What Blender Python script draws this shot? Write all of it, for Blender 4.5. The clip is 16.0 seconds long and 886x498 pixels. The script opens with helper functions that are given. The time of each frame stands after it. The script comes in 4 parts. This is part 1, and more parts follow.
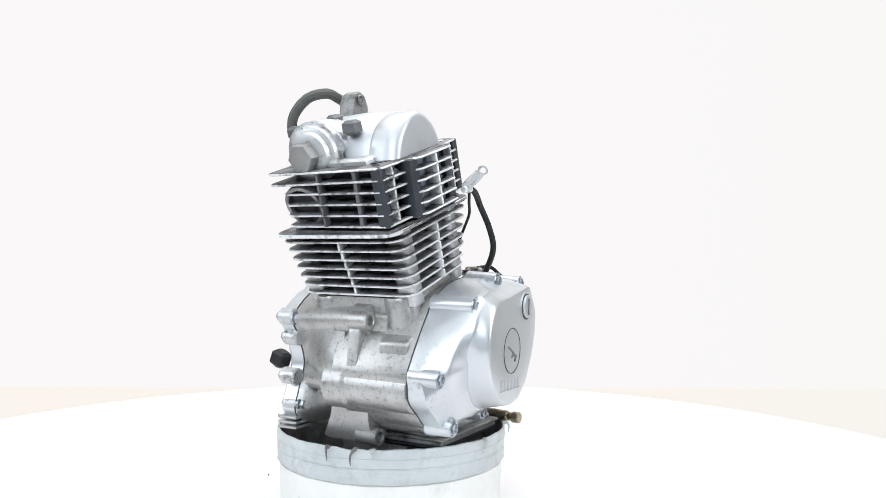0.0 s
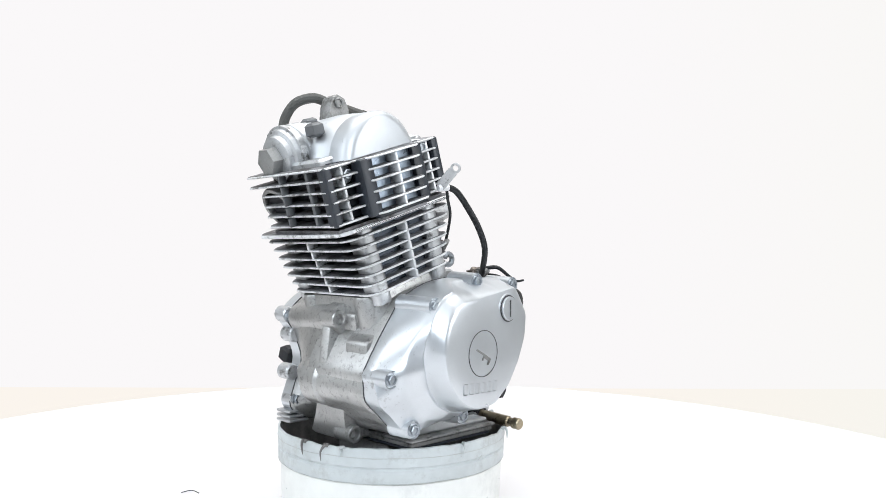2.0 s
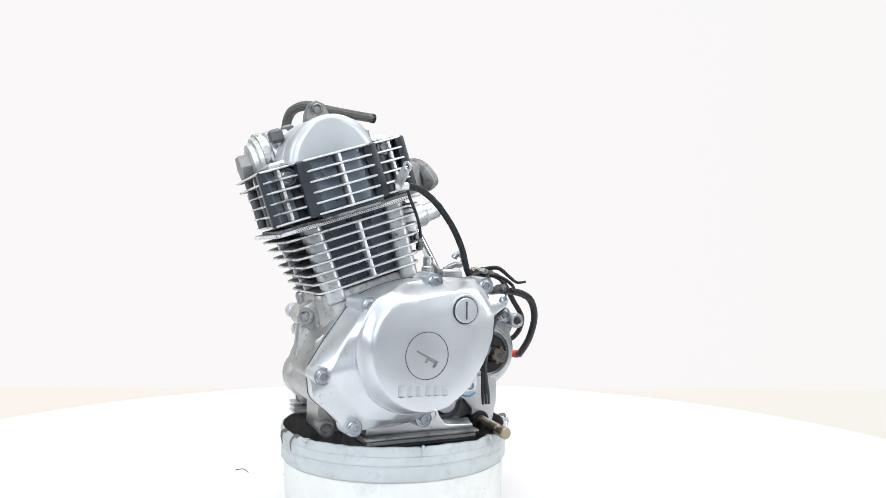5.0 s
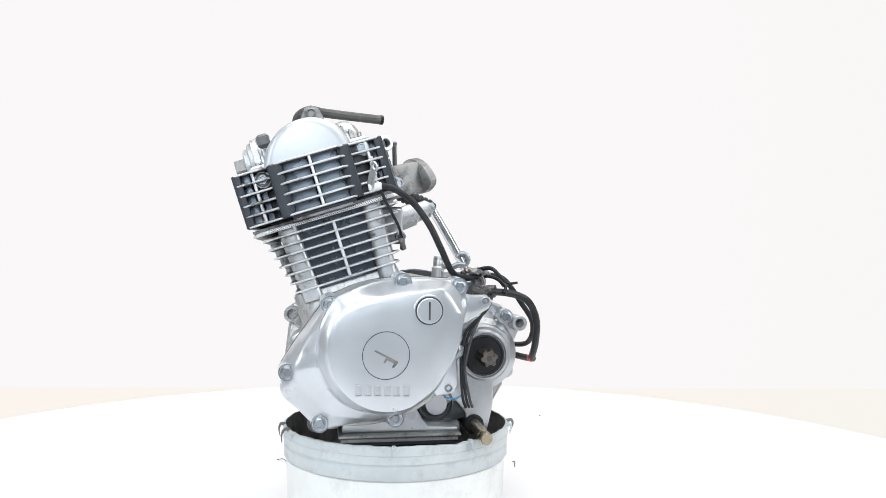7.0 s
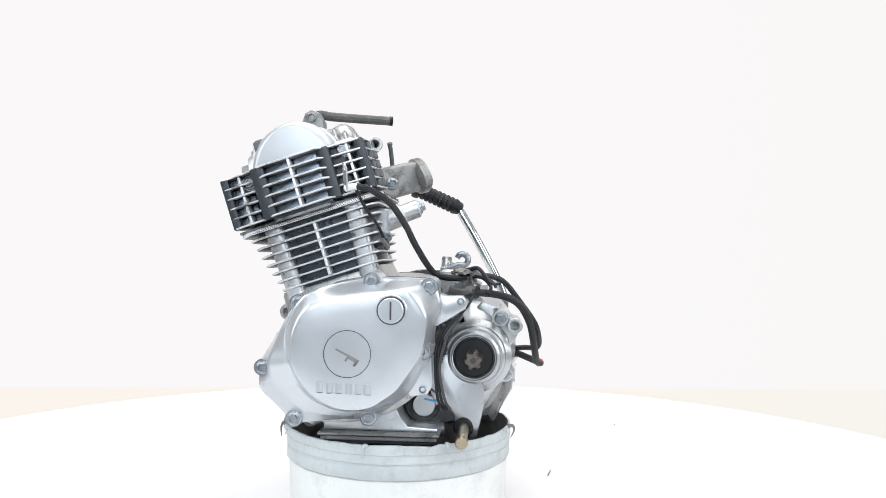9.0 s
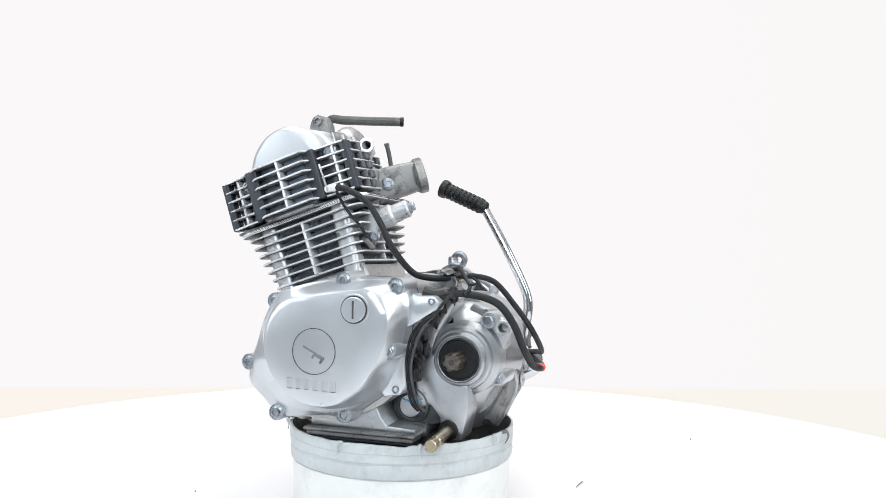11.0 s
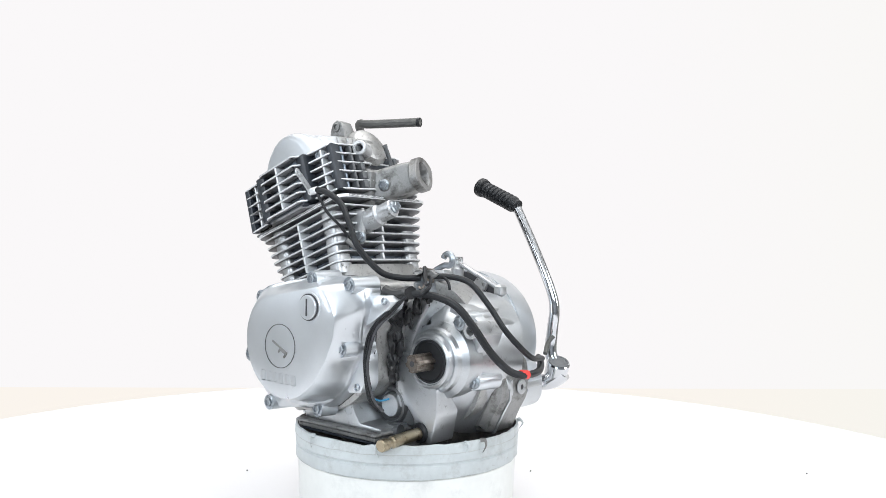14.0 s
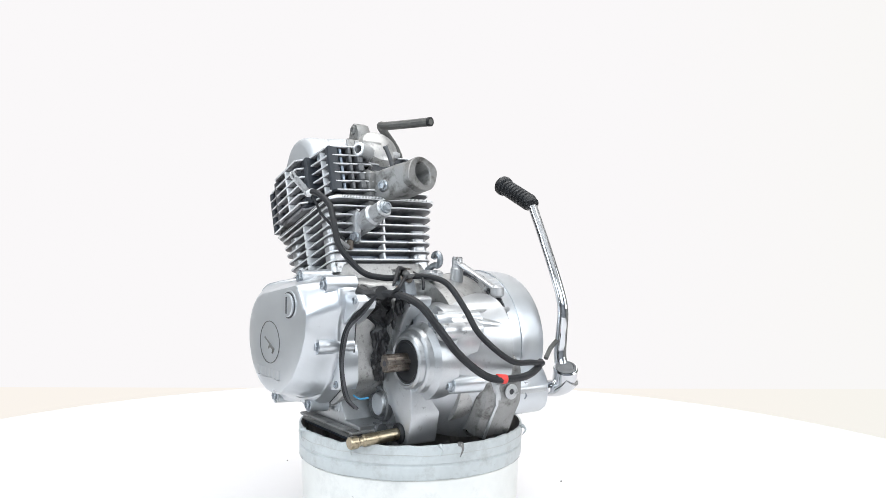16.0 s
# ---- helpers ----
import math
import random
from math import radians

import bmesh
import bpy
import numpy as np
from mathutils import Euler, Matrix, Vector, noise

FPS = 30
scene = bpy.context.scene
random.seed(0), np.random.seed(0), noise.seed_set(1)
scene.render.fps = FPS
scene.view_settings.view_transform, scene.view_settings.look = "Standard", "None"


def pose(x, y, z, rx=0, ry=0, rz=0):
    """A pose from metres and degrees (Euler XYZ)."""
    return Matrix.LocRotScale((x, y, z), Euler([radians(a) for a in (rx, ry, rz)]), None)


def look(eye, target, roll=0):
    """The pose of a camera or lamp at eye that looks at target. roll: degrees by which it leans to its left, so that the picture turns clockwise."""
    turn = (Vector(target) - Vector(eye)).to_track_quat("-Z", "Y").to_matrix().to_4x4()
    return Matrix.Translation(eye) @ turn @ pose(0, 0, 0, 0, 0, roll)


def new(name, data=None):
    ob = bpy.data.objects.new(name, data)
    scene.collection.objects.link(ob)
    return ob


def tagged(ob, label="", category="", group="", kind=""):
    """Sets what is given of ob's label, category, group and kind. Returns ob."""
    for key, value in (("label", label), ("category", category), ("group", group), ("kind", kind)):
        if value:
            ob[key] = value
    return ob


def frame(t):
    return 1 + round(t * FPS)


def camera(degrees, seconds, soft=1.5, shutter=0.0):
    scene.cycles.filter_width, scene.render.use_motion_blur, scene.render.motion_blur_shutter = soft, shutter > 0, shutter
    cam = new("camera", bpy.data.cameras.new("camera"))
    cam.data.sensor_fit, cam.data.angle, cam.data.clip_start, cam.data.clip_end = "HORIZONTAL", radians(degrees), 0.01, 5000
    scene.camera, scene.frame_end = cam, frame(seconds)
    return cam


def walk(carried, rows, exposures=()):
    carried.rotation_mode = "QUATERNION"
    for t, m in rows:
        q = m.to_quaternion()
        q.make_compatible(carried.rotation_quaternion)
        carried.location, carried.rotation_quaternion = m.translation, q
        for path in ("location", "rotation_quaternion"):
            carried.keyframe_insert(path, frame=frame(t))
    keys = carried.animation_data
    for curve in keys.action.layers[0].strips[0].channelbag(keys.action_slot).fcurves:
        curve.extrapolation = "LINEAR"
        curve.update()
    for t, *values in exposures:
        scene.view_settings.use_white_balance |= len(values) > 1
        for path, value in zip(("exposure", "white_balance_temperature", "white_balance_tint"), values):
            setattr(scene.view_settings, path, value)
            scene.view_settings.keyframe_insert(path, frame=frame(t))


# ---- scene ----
# Camera: stands still a metre from the axis of a round white turntable.
SECONDS = 16.0
cam = camera(61.16, SECONDS, 0.75)
EYE = (0.0, -1.0, 0.0)
FORWARD = (0.0467, 0.99888, 0.00803)
HELD = look(EYE, [e + f for e, f in zip(EYE, FORWARD)], 0.597)
walk(cam, [(0.0, HELD), (SECONDS, HELD)], [(0.0, 0.0), (SECONDS, 0.0)])

# ---------------------------------------------------------------- light
world = bpy.data.worlds.new("studio")
scene.world = world
world.use_nodes = True
world.node_tree.nodes["Background"].inputs[0].default_value = (0.96, 0.97, 1.0, 1)
world.node_tree.nodes["Background"].inputs[1].default_value = 0.3


def area_lamp(name, eye, target, width, height, watts, colour=(1, 1, 1)):
    data = bpy.data.lights.new(name, "AREA")
    data.shape, data.size, data.size_y, data.energy, data.color = "RECTANGLE", width, height, watts, colour
    ob = new(name, data)
    ob.matrix_world = look(eye, target)
    return ob


area_lamp("ceiling_softbox", (0.0, 0.1, 1.85), (0.0, 0.1, 0.0), 2.2, 1.8, 36)
area_lamp("softbox_side", (-2.3, -0.9, 0.9), (0, 0, 0), 1.1, 1.6, 25, (0.85, 0.92, 1.0))
# Unseen fill lamps at right and in front, added to brighten dim faces.
area_lamp("fill_right", (2.3, -0.9, 0.9), (0, 0, 0), 1.0, 1.6, 31, (0.93, 0.96, 1.0))
area_lamp("fill_front", (-0.3, -2.6, 1.15), (0, 0, -0.1), 2.2, 1.2, 48, (0.85, 0.93, 1.0))


# ---------------------------------------------------------------- materials
def ramp(nt, src, stops):
    n = nt.nodes.new("ShaderNodeValToRGB")
    el = n.color_ramp.elements
    while len(el) < len(stops):
        el.new(0.5)
    for e, (p, c) in zip(el, stops):
        e.position, e.color = p, (*c, 1) if len(c) == 3 else c
    nt.links.new(src, n.inputs[0])
    return n.outputs[0]


def surface(name, base, rough=0.5, metal=0.0, grain=400.0, bump=0.0, vary=0.12, dirt=None, dirt_scale=22.0,
            dirt_amount=(0.62, 0.78), coat=0.0, spec=0.5, front=0.0):
    """Base colour varied at two scales, with optional dirt patches, roughness variation and fine relief."""
    m = bpy.data.materials.new(name)
    m.use_nodes = True
    nt = m.node_tree
    b = nt.nodes["Principled BSDF"]
    tc = nt.nodes.new("ShaderNodeTexCoord").outputs["Object"]

    def noise_tex(scale, detail=4.0, rough_=0.6):
        n = nt.nodes.new("ShaderNodeTexNoise")
        n.inputs["Scale"].default_value, n.inputs["Detail"].default_value = scale, detail
        n.inputs["Roughness"].default_value = rough_
        nt.links.new(tc, n.inputs["Vector"])
        return n.outputs["Fac"]

    big, fine = noise_tex(14.0), noise_tex(grain, 3.0)
    lo = [c * (1 - vary) for c in base]
    hi = [min(1, c * (1 + vary)) for c in base]
    colour = ramp(nt, big, [(0.3, lo), (0.7, hi)])
    mix = nt.nodes.new("ShaderNodeMixRGB")
    mix.blend_type = "MULTIPLY"
    mix.inputs[0].default_value = 0.6
    nt.links.new(colour, mix.inputs[1])
    nt.links.new(ramp(nt, fine, [(0.3, (1 - vary,) * 3), (0.65, (1, 1, 1))]), mix.inputs[2])
    colour = mix.outputs[0]
    if dirt:
        spots = noise_tex(dirt_scale, 8.0, 0.72)
        if front:
            split = nt.nodes.new("ShaderNodeSeparateXYZ")
            nt.links.new(tc, split.inputs[0])
            near = nt.nodes.new("ShaderNodeMapRange")
            for key, value in (("From Min", -0.105), ("From Max", -0.165), ("To Min", 0.0), ("To Max", front)):
                near.inputs[key].default_value = value
            nt.links.new(split.outputs["X"], near.inputs["Value"])
            total = nt.nodes.new("ShaderNodeMath")
            nt.links.new(spots, total.inputs[0])
            nt.links.new(near.outputs[0], total.inputs[1])
            spots = total.outputs[0]
        fac = ramp(nt, spots, [(dirt_amount[0], (0, 0, 0)), (dirt_amount[1], (1, 1, 1))])
        mix2 = nt.nodes.new("ShaderNodeMixRGB")
        nt.links.new(fac, mix2.inputs[0])
        nt.links.new(colour, mix2.inputs[1])
        mix2.inputs[2].default_value = (*dirt, 1)
        colour = mix2.outputs[0]
    nt.links.new(colour, b.inputs["Base Color"])
    nt.links.new(ramp(nt, big, [(0.25, (rough * 0.85,) * 3), (0.75, (min(1, rough * 1.15),) * 3)]), b.inputs["Roughness"])
    b.inputs["Metallic"].default_value = metal
    b.inputs["Coat Weight"].default_value = coat
    b.inputs["Specular IOR Level"].default_value = spec
    if bump:
        bp = nt.nodes.new("ShaderNodeBump")
        bp.inputs["Strength"].default_value = bump
        bp.inputs["Distance"].default_value = 0.0006
        nt.links.new(fine, bp.inputs["Height"])
        nt.links.new(bp.outputs[0], b.inputs["Normal"])
    return m


SILVER = surface("silver_painted_aluminium", (0.61, 0.635, 0.66), 0.31, 0.74, 900, 0.10, 0.06, (0.24, 0.24, 0.24), 130, (0.66, 0.84), front=0.14)
BARE = surface("bare_aluminium_casting", (0.52, 0.535, 0.55), 0.33, 0.85, 700, 0.3, 0.12, (0.16, 0.16, 0.15), 60, (0.60, 0.76))
SATIN = surface("satin_silver_paint", (0.52, 0.54, 0.56), 0.44, 0.60, 900, 0.10, 0.07, (0.22, 0.22, 0.22), 60, (0.62, 0.74))
CAST = surface("cast_aluminium", (0.55, 0.56, 0.57), 0.37, 0.72, 700, 0.35, 0.16, (0.09, 0.085, 0.08), 62, (0.545, 0.68))
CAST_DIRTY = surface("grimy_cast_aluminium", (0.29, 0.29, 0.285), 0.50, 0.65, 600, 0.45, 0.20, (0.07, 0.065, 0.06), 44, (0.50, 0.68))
DUSTY = surface("dusty_cast_aluminium", (0.46, 0.458, 0.45), 0.36, 0.75, 600, 0.4, 0.20, (0.09, 0.085, 0.08), 170, (0.53, 0.76))
DARK_CAST = surface("dark_grey_casting", (0.13, 0.135, 0.14), 0.48, 0.4, 600, 0.3, 0.15, (0.25, 0.25, 0.25), 40, (0.62, 0.78))
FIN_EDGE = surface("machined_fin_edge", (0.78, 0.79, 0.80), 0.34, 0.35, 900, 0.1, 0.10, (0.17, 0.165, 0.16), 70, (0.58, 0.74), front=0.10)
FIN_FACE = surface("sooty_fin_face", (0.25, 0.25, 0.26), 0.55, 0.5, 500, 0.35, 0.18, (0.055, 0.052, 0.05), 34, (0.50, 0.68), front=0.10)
BLACK = surface("black_engine_paint", (0.024, 0.029, 0.037), 0.38, 0.0, 800, 0.2, 0.2, (0.08, 0.08, 0.08), 60, (0.66, 0.8))
BOLT = surface("zinc_bolt", (0.36, 0.39, 0.42), 0.34, 0.9, 900, 0.1, 0.14, (0.10, 0.085, 0.07), 120, (0.56, 0.72))
RUSTY = surface("worn_oily_steel", (0.23, 0.20, 0.175), 0.36, 0.85, 500, 0.3, 0.3, (0.05, 0.035, 0.025), 90, (0.48, 0.66))
BRASSY = surface("brassy_zinc_shaft", (0.40, 0.34, 0.24), 0.30, 0.9, 500, 0.2, 0.2, (0.10, 0.07, 0.04), 80, (0.52, 0.70))
CHROME = surface("chrome_plate", (0.62, 0.63, 0.65), 0.07, 1.0, 900, 0.0, 0.04, (0.30, 0.28, 0.26), 80, (0.68, 0.8))
RUBBER = surface("black_rubber", (0.017, 0.018, 0.020), 0.45, 0.0, 500, 0.3, 0.25, spec=0.28)
GREY_HOSE = surface("weathered_grey_rubber_hose", (0.085, 0.085, 0.08), 0.6, 0.0, 300, 0.3, 0.2, (0.17, 0.165, 0.15), 30, (0.55, 0.75))
GREASE = surface("black_chain_grease", (0.018, 0.018, 0.019), 0.42, 0.0, 260, 0.9, 0.4, (0.14, 0.14, 0.14), 60, (0.56, 0.66))
RED = surface("red_tape", (0.75, 0.05, 0.04), 0.5)
BLUE = surface("blue_wire", (0.05, 0.28, 0.50), 0.5)
TRIM = surface("pale_edge_trim", (0.74, 0.72, 0.69), 0.6)
SEAM = surface("grey_seam_dirt", (0.44, 0.45, 0.44), 0.7)
# Near-black for joints and for the shade inside slots and bores.
INK = surface("dark_groove", (0.05, 0.05, 0.055), 0.6)
TUB = surface("scuffed_white_plastic", (0.74, 0.745, 0.72), 0.45, 0.0, 90, 0.1, 0.05, (0.50, 0.51, 0.50), 9, (0.54, 0.80))
TUB_BAND = surface("grey_stained_tub_rim", (0.50, 0.535, 0.54), 0.42, 0.0, 90, 0.1, 0.10, (0.30, 0.30, 0.29), 26, (0.52, 0.80))
# Tub inside: shade put into a dark colour; the torn shreds share it.
TUB_IN = surface("shaded_stained_plastic", (0.22, 0.21, 0.20), 0.6, 0.0, 60, 0.1, 0.3, (0.05, 0.05, 0.05), 18, (0.45, 0.65))
TABLE = surface("white_turntable_laminate", (0.74, 0.727, 0.732), 0.5, 0.0, 60, 0.0, 0.01)
WALL = surface("white_studio_wall", (0.87, 0.865, 0.85), 0.9, 0.0, 60, 0.0, 0.01)
GREY_WALL = surface("unseen_grey_wall", (0.30, 0.32, 0.35), 0.9, 0.0, 60, 0.0, 0.03)
CREAM = surface("unseen_grey_cream_wall", (0.34, 0.335, 0.32), 0.9, 0.0, 60, 0.0, 0.01)


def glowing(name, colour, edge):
    """A surface that glows in place of lamp light, painted creamier towards its right."""
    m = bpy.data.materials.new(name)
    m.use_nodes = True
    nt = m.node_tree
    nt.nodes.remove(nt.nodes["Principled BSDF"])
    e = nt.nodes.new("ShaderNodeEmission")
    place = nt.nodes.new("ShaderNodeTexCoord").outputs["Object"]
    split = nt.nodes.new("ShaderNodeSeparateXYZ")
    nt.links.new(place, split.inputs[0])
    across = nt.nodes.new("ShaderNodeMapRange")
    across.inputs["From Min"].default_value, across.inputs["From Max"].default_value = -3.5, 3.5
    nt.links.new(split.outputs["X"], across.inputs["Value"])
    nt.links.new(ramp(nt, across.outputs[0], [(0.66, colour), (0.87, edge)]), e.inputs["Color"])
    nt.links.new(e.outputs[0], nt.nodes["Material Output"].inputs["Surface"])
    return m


# Backdrop and strip glow themselves, in place of a lamp-lit wall and baseboard.
BACKDROP = glowing("glowing_white_wall", (0.956, 0.938, 0.947), (0.948, 0.936, 0.924))
GLOW_BOARD = glowing("glowing_cream_board", (0.965, 0.912, 0.850), (0.935, 0.915, 0.860))


# ---------------------------------------------------------------- mesh helpers
def part(name, bm, material, parent, label=""):
    """One mesh object under a thing or a part. Coordinates are those of the world with the turntable at rest."""
    root = parent
    while root.parent:
        root = root.parent
    bmesh.ops.remove_doubles(bm, verts=bm.verts, dist=1e-6)
    bmesh.ops.recalc_face_normals(bm, faces=bm.faces)
    bmesh.ops.translate(bm, verts=bm.verts, vec=-Vector(root["base"]))
    me = bpy.data.meshes.new(name)
    bm.to_mesh(me)
    bm.free()
    for m in material if isinstance(material, (list, tuple)) else [material]:
        me.materials.append(m)
    me.polygons.foreach_set("use_smooth", [True] * len(me.polygons))
    me.set_sharp_from_angle(angle=radians(32))
    ob = new(name, me)
    ob.parent = parent
    return tagged(ob, label)


def thing(name, base, label, category, **more):
    ob = new(name)
    ob.location = base
    ob["base"] = base
    return tagged(ob, label, category, **more)


def smooth(pts, per=5, closed=True):
    """Points along a Catmull-Rom curve through pts (2D or 3D)."""
    v = [Vector(p) for p in pts]
    n, out = len(v), []
    for i in range(n if closed else n - 1):
        g = (lambda k: v[k % n]) if closed else (lambda k: v[max(0, min(n - 1, k))])
        p0, p1, p2, p3 = g(i - 1), g(i), g(i + 1), g(i + 2)
        for j in range(per):
            t = j / per
            out.append(0.5 * (2 * p1 + (p2 - p0) * t + (2 * p0 - 5 * p1 + 4 * p2 - p3) * t * t + (3 * p1 - p0 - 3 * p2 + p3) * t ** 3))
    if not closed:
        out.append(v[-1])
    return out


def corners(pts, r=0.004, step=0.006):
    """A closed outline of straight sides with small rounded corners, its sides cut into short steps."""
    v, out = [Vector(p) for p in pts], []
    n = len(v)
    for i in range(n):
        a, b, c = v[i - 1], v[i], v[(i + 1) % n]
        d0, d1 = (b - a).normalized(), (c - b).normalized()
        q = min(r, (b - a).length * 0.4, (c - b).length * 0.4)
        p0, p1 = b - d0 * q, b + d1 * q
        for k in range(5):
            t = k / 4
            out.append(p0 * (1 - t) ** 2 + b * 2 * t * (1 - t) + p1 * t * t)
        e = c - d1 * min(r, (c - b).length * 0.4)
        m = int((e - p1).length / step)
        out += [p1 + (e - p1) * (j + 1) / (m + 1) for j in range(m)]
    return out


def inset(pts, d):
    """A closed 2D outline moved inwards by d along its normals."""
    n = len(pts)
    area = sum(pts[i][0] * pts[(i + 1) % n][1] - pts[(i + 1) % n][0] * pts[i][1] for i in range(n))
    s = 1 if area > 0 else -1
    out = []
    for i in range(n):
        a, b = Vector(pts[i - 1]), Vector(pts[(i + 1) % n])
        t = (b - a).normalized()
        out.append(Vector(pts[i]) + Vector((-t.y, t.x)) * d * s)
    return out


def rounded(hu, hv, r, cu=0.0, cv=0.0, seg=5):
    pts = []
    for sx, sy, a0 in ((1, 1, 0), (-1, 1, 90), (-1, -1, 180), (1, -1, 270)):
        for k in range(seg + 1):
            a = radians(a0 + 90 * k / seg)
            pts.append(Vector((cu + sx * (hu - r) + r * math.cos(a), cv + sy * (hv - r) + r * math.sin(a))))
    return pts


def polar(pts, c, n=120):
    """The outline's points at n even angles round c."""
    out, m = [], len(pts)
    for k in range(n):
        d = Vector((math.cos(2 * math.pi * k / n), math.sin(2 * math.pi * k / n)))
        best = 0.0
        for i in range(m):
            a, b = Vector(pts[i]) - c, Vector(pts[(i + 1) % m]) - c
            e = b - a
            det = d.x * -e.y + e.x * d.y
            if abs(det) > 1e-12:
                r, q = (a.x * -e.y + e.x * a.y) / det, (d.x * a.y - a.x * d.y) / det
                if 0 <= q <= 1 and r > best:
                    best = r
        out.append(c + d * best)
    return out


def loft(bm, rings, cap=(True, True), index=None):
    """Joins rings of 3D points, each of the same count, into a skin with caps."""
    vs = [[bm.verts.new(p) for p in ring] for ring in rings]
    n = len(vs[0])
    for k, (a, b) in enumerate(zip(vs, vs[1:])):
        for i in range(n):
            f = bm.faces.new((a[i], a[(i + 1) % n], b[(i + 1) % n], b[i]))
            if index:
                f.material_index = index[k]
    if cap[0]:
        f = bm.faces.new(vs[0])
        if index:
            f.material_index = index[-1]
    if cap[1]:
        f = bm.faces.new(vs[-1][::-1])
        if index:
            f.material_index = index[-1]
    return bm


def plate(bm, pts, y0, y1, bevel=0.003, both=False):
    """An outline in x and z as a plate from y0 to y1 (the seen side), with a rounded rim at y1."""
    s = 1 if y1 > y0 else -1
    at = lambda p, y: [(q[0], y, q[1]) for q in p]
    rings = [at(pts, y0)]
    if both:
        rings = [at(inset(pts, bevel), y0), at(pts, y0 + s * bevel)]
    rings += [at(pts, y1 - s * bevel), at(inset(pts, bevel * 0.3), y1 - s * bevel * 0.3), at(inset(pts, bevel), y1)]
    return loft(bm, rings)


def lathe(bm, centre, axis, profile, seg=32, cap=(True, True), facets=None):
    """Rings of (radius, height) round an axis."""
    q = Vector(axis).normalized().to_track_quat("Z", "Y").to_matrix()
    c = Vector(centre)
    n = facets or seg
    rings = [[c + q @ Vector((r * math.cos(2 * math.pi * k / n), r * math.sin(2 * math.pi * k / n), h)) for k in range(n)] for r, h in profile]
    return loft(bm, rings, cap)


def rod(bm, a, b, r, seg=20, bevel=0.0012, r2=None):
    a, b = Vector(a), Vector(b)
    h, r2 = (b - a).length, r if r2 is None else r2
    return lathe(bm, a, b - a, [(r - bevel, 0), (r, bevel), (r2, h - bevel), (r2 - bevel, h)], seg)


def sweep(bm, pts, r, seg=10, per=6, straight=False, flat=1.0):
    """A tube along a smooth curve through pts."""
    path = [Vector(p) for p in pts] if straight else smooth(pts, per, False)
    up, rings = Vector((0.31, 0.2, 0.93)), []
    for i, p in enumerate(path):
        t = (path[min(i + 1, len(path) - 1)] - path[max(i - 1, 0)]).normalized()
        s = t.cross(up).normalized()
        up = s.cross(t).normalized()
        rr = r(i / (len(path) - 1)) if callable(r) else r
        rings.append([p + (s * math.cos(2 * math.pi * k / seg) + up * flat * math.sin(2 * math.pi * k / seg)) * rr for k in range(seg)])
    return loft(bm, rings)


def block(bm, c, size, bevel=0.002, m=None):
    """A box with bevelled edges."""
    hu, hv, hw = (s / 2 for s in size)
    b = min(bevel, hu * 0.9, hv * 0.9, hw * 0.9)
    rings = []
    for w, d in ((-hw, b), (-hw + b, 0), (hw - b, 0), (hw, b)):
        rings.append([Vector((p.x, p.y, w)) for p in rounded(hu - d, hv - d, b, seg=2)])
    m = m or Matrix()
    return loft(bm, [[m @ (Vector(c) + p) for p in ring] for ring in rings])


BM = bmesh.new


# ---------------------------------------------------------------- the studio
def slab(name, c, size, material, label, category):
    bm = BM()
    hx, hy, hz = (s / 2 for s in size)
    loft(bm, [[(c[0] + x * hx, c[1] + y * hy, c[2] + z * hz) for x, y in ((1, 1), (-1, 1), (-1, -1), (1, -1))] for z in (-1, 1)])
    bmesh.ops.recalc_face_normals(bm, faces=bm.faces)
    me = bpy.data.meshes.new(name)
    bm.to_mesh(me)
    bm.free()
    me.materials.append(material)
    return tagged(new(name, me), label, category, kind="structure")


slab("floor", (0, 0.0, -1.05), (7.0, 7.0, 0.1), WALL, "plain white studio floor under the turntable", "floor")
slab("backdrop", (0, 3.05, 0.5), (7.0, 0.1, 3.0), BACKDROP, "plain white backdrop, made to glow in place of lamp light", "backdrop")
# Side and front walls are unseen, added to darken what the metal reflects.
slab("unseen_wall_left", (-3.45, 0, 0.5), (0.1, 6.0, 3.0), CREAM, "unseen grey-cream side wall, added to darken the engine's reflections", "wall")
slab("unseen_wall_right", (3.45, 0, 0.5), (0.1, 6.0, 3.0), CREAM, "unseen grey-cream side wall, added to darken the engine's reflections", "wall")
slab("unseen_wall_front", (0, -3.05, 0.5), (7.0, 0.1, 3.0), GREY_WALL, "unseen grey wall behind the camera, added to tone reflections", "wall")
slab("baseboard_glow", (0, 2.985, -0.855), (6.7, 0.03, 0.29), GLOW_BOARD, "warm cream baseboard strip, made to glow in place of lamp light", "backdrop")
# Unseen ceiling, added to close the room and bounce light.
slab("ceiling", (0, 0, 2.05), (7.0, 7.0, 0.1), WALL, "unseen white ceiling, added to close the room and bounce light", "ceiling")

TABLE_Z = -0.340
RADIUS = 0.99


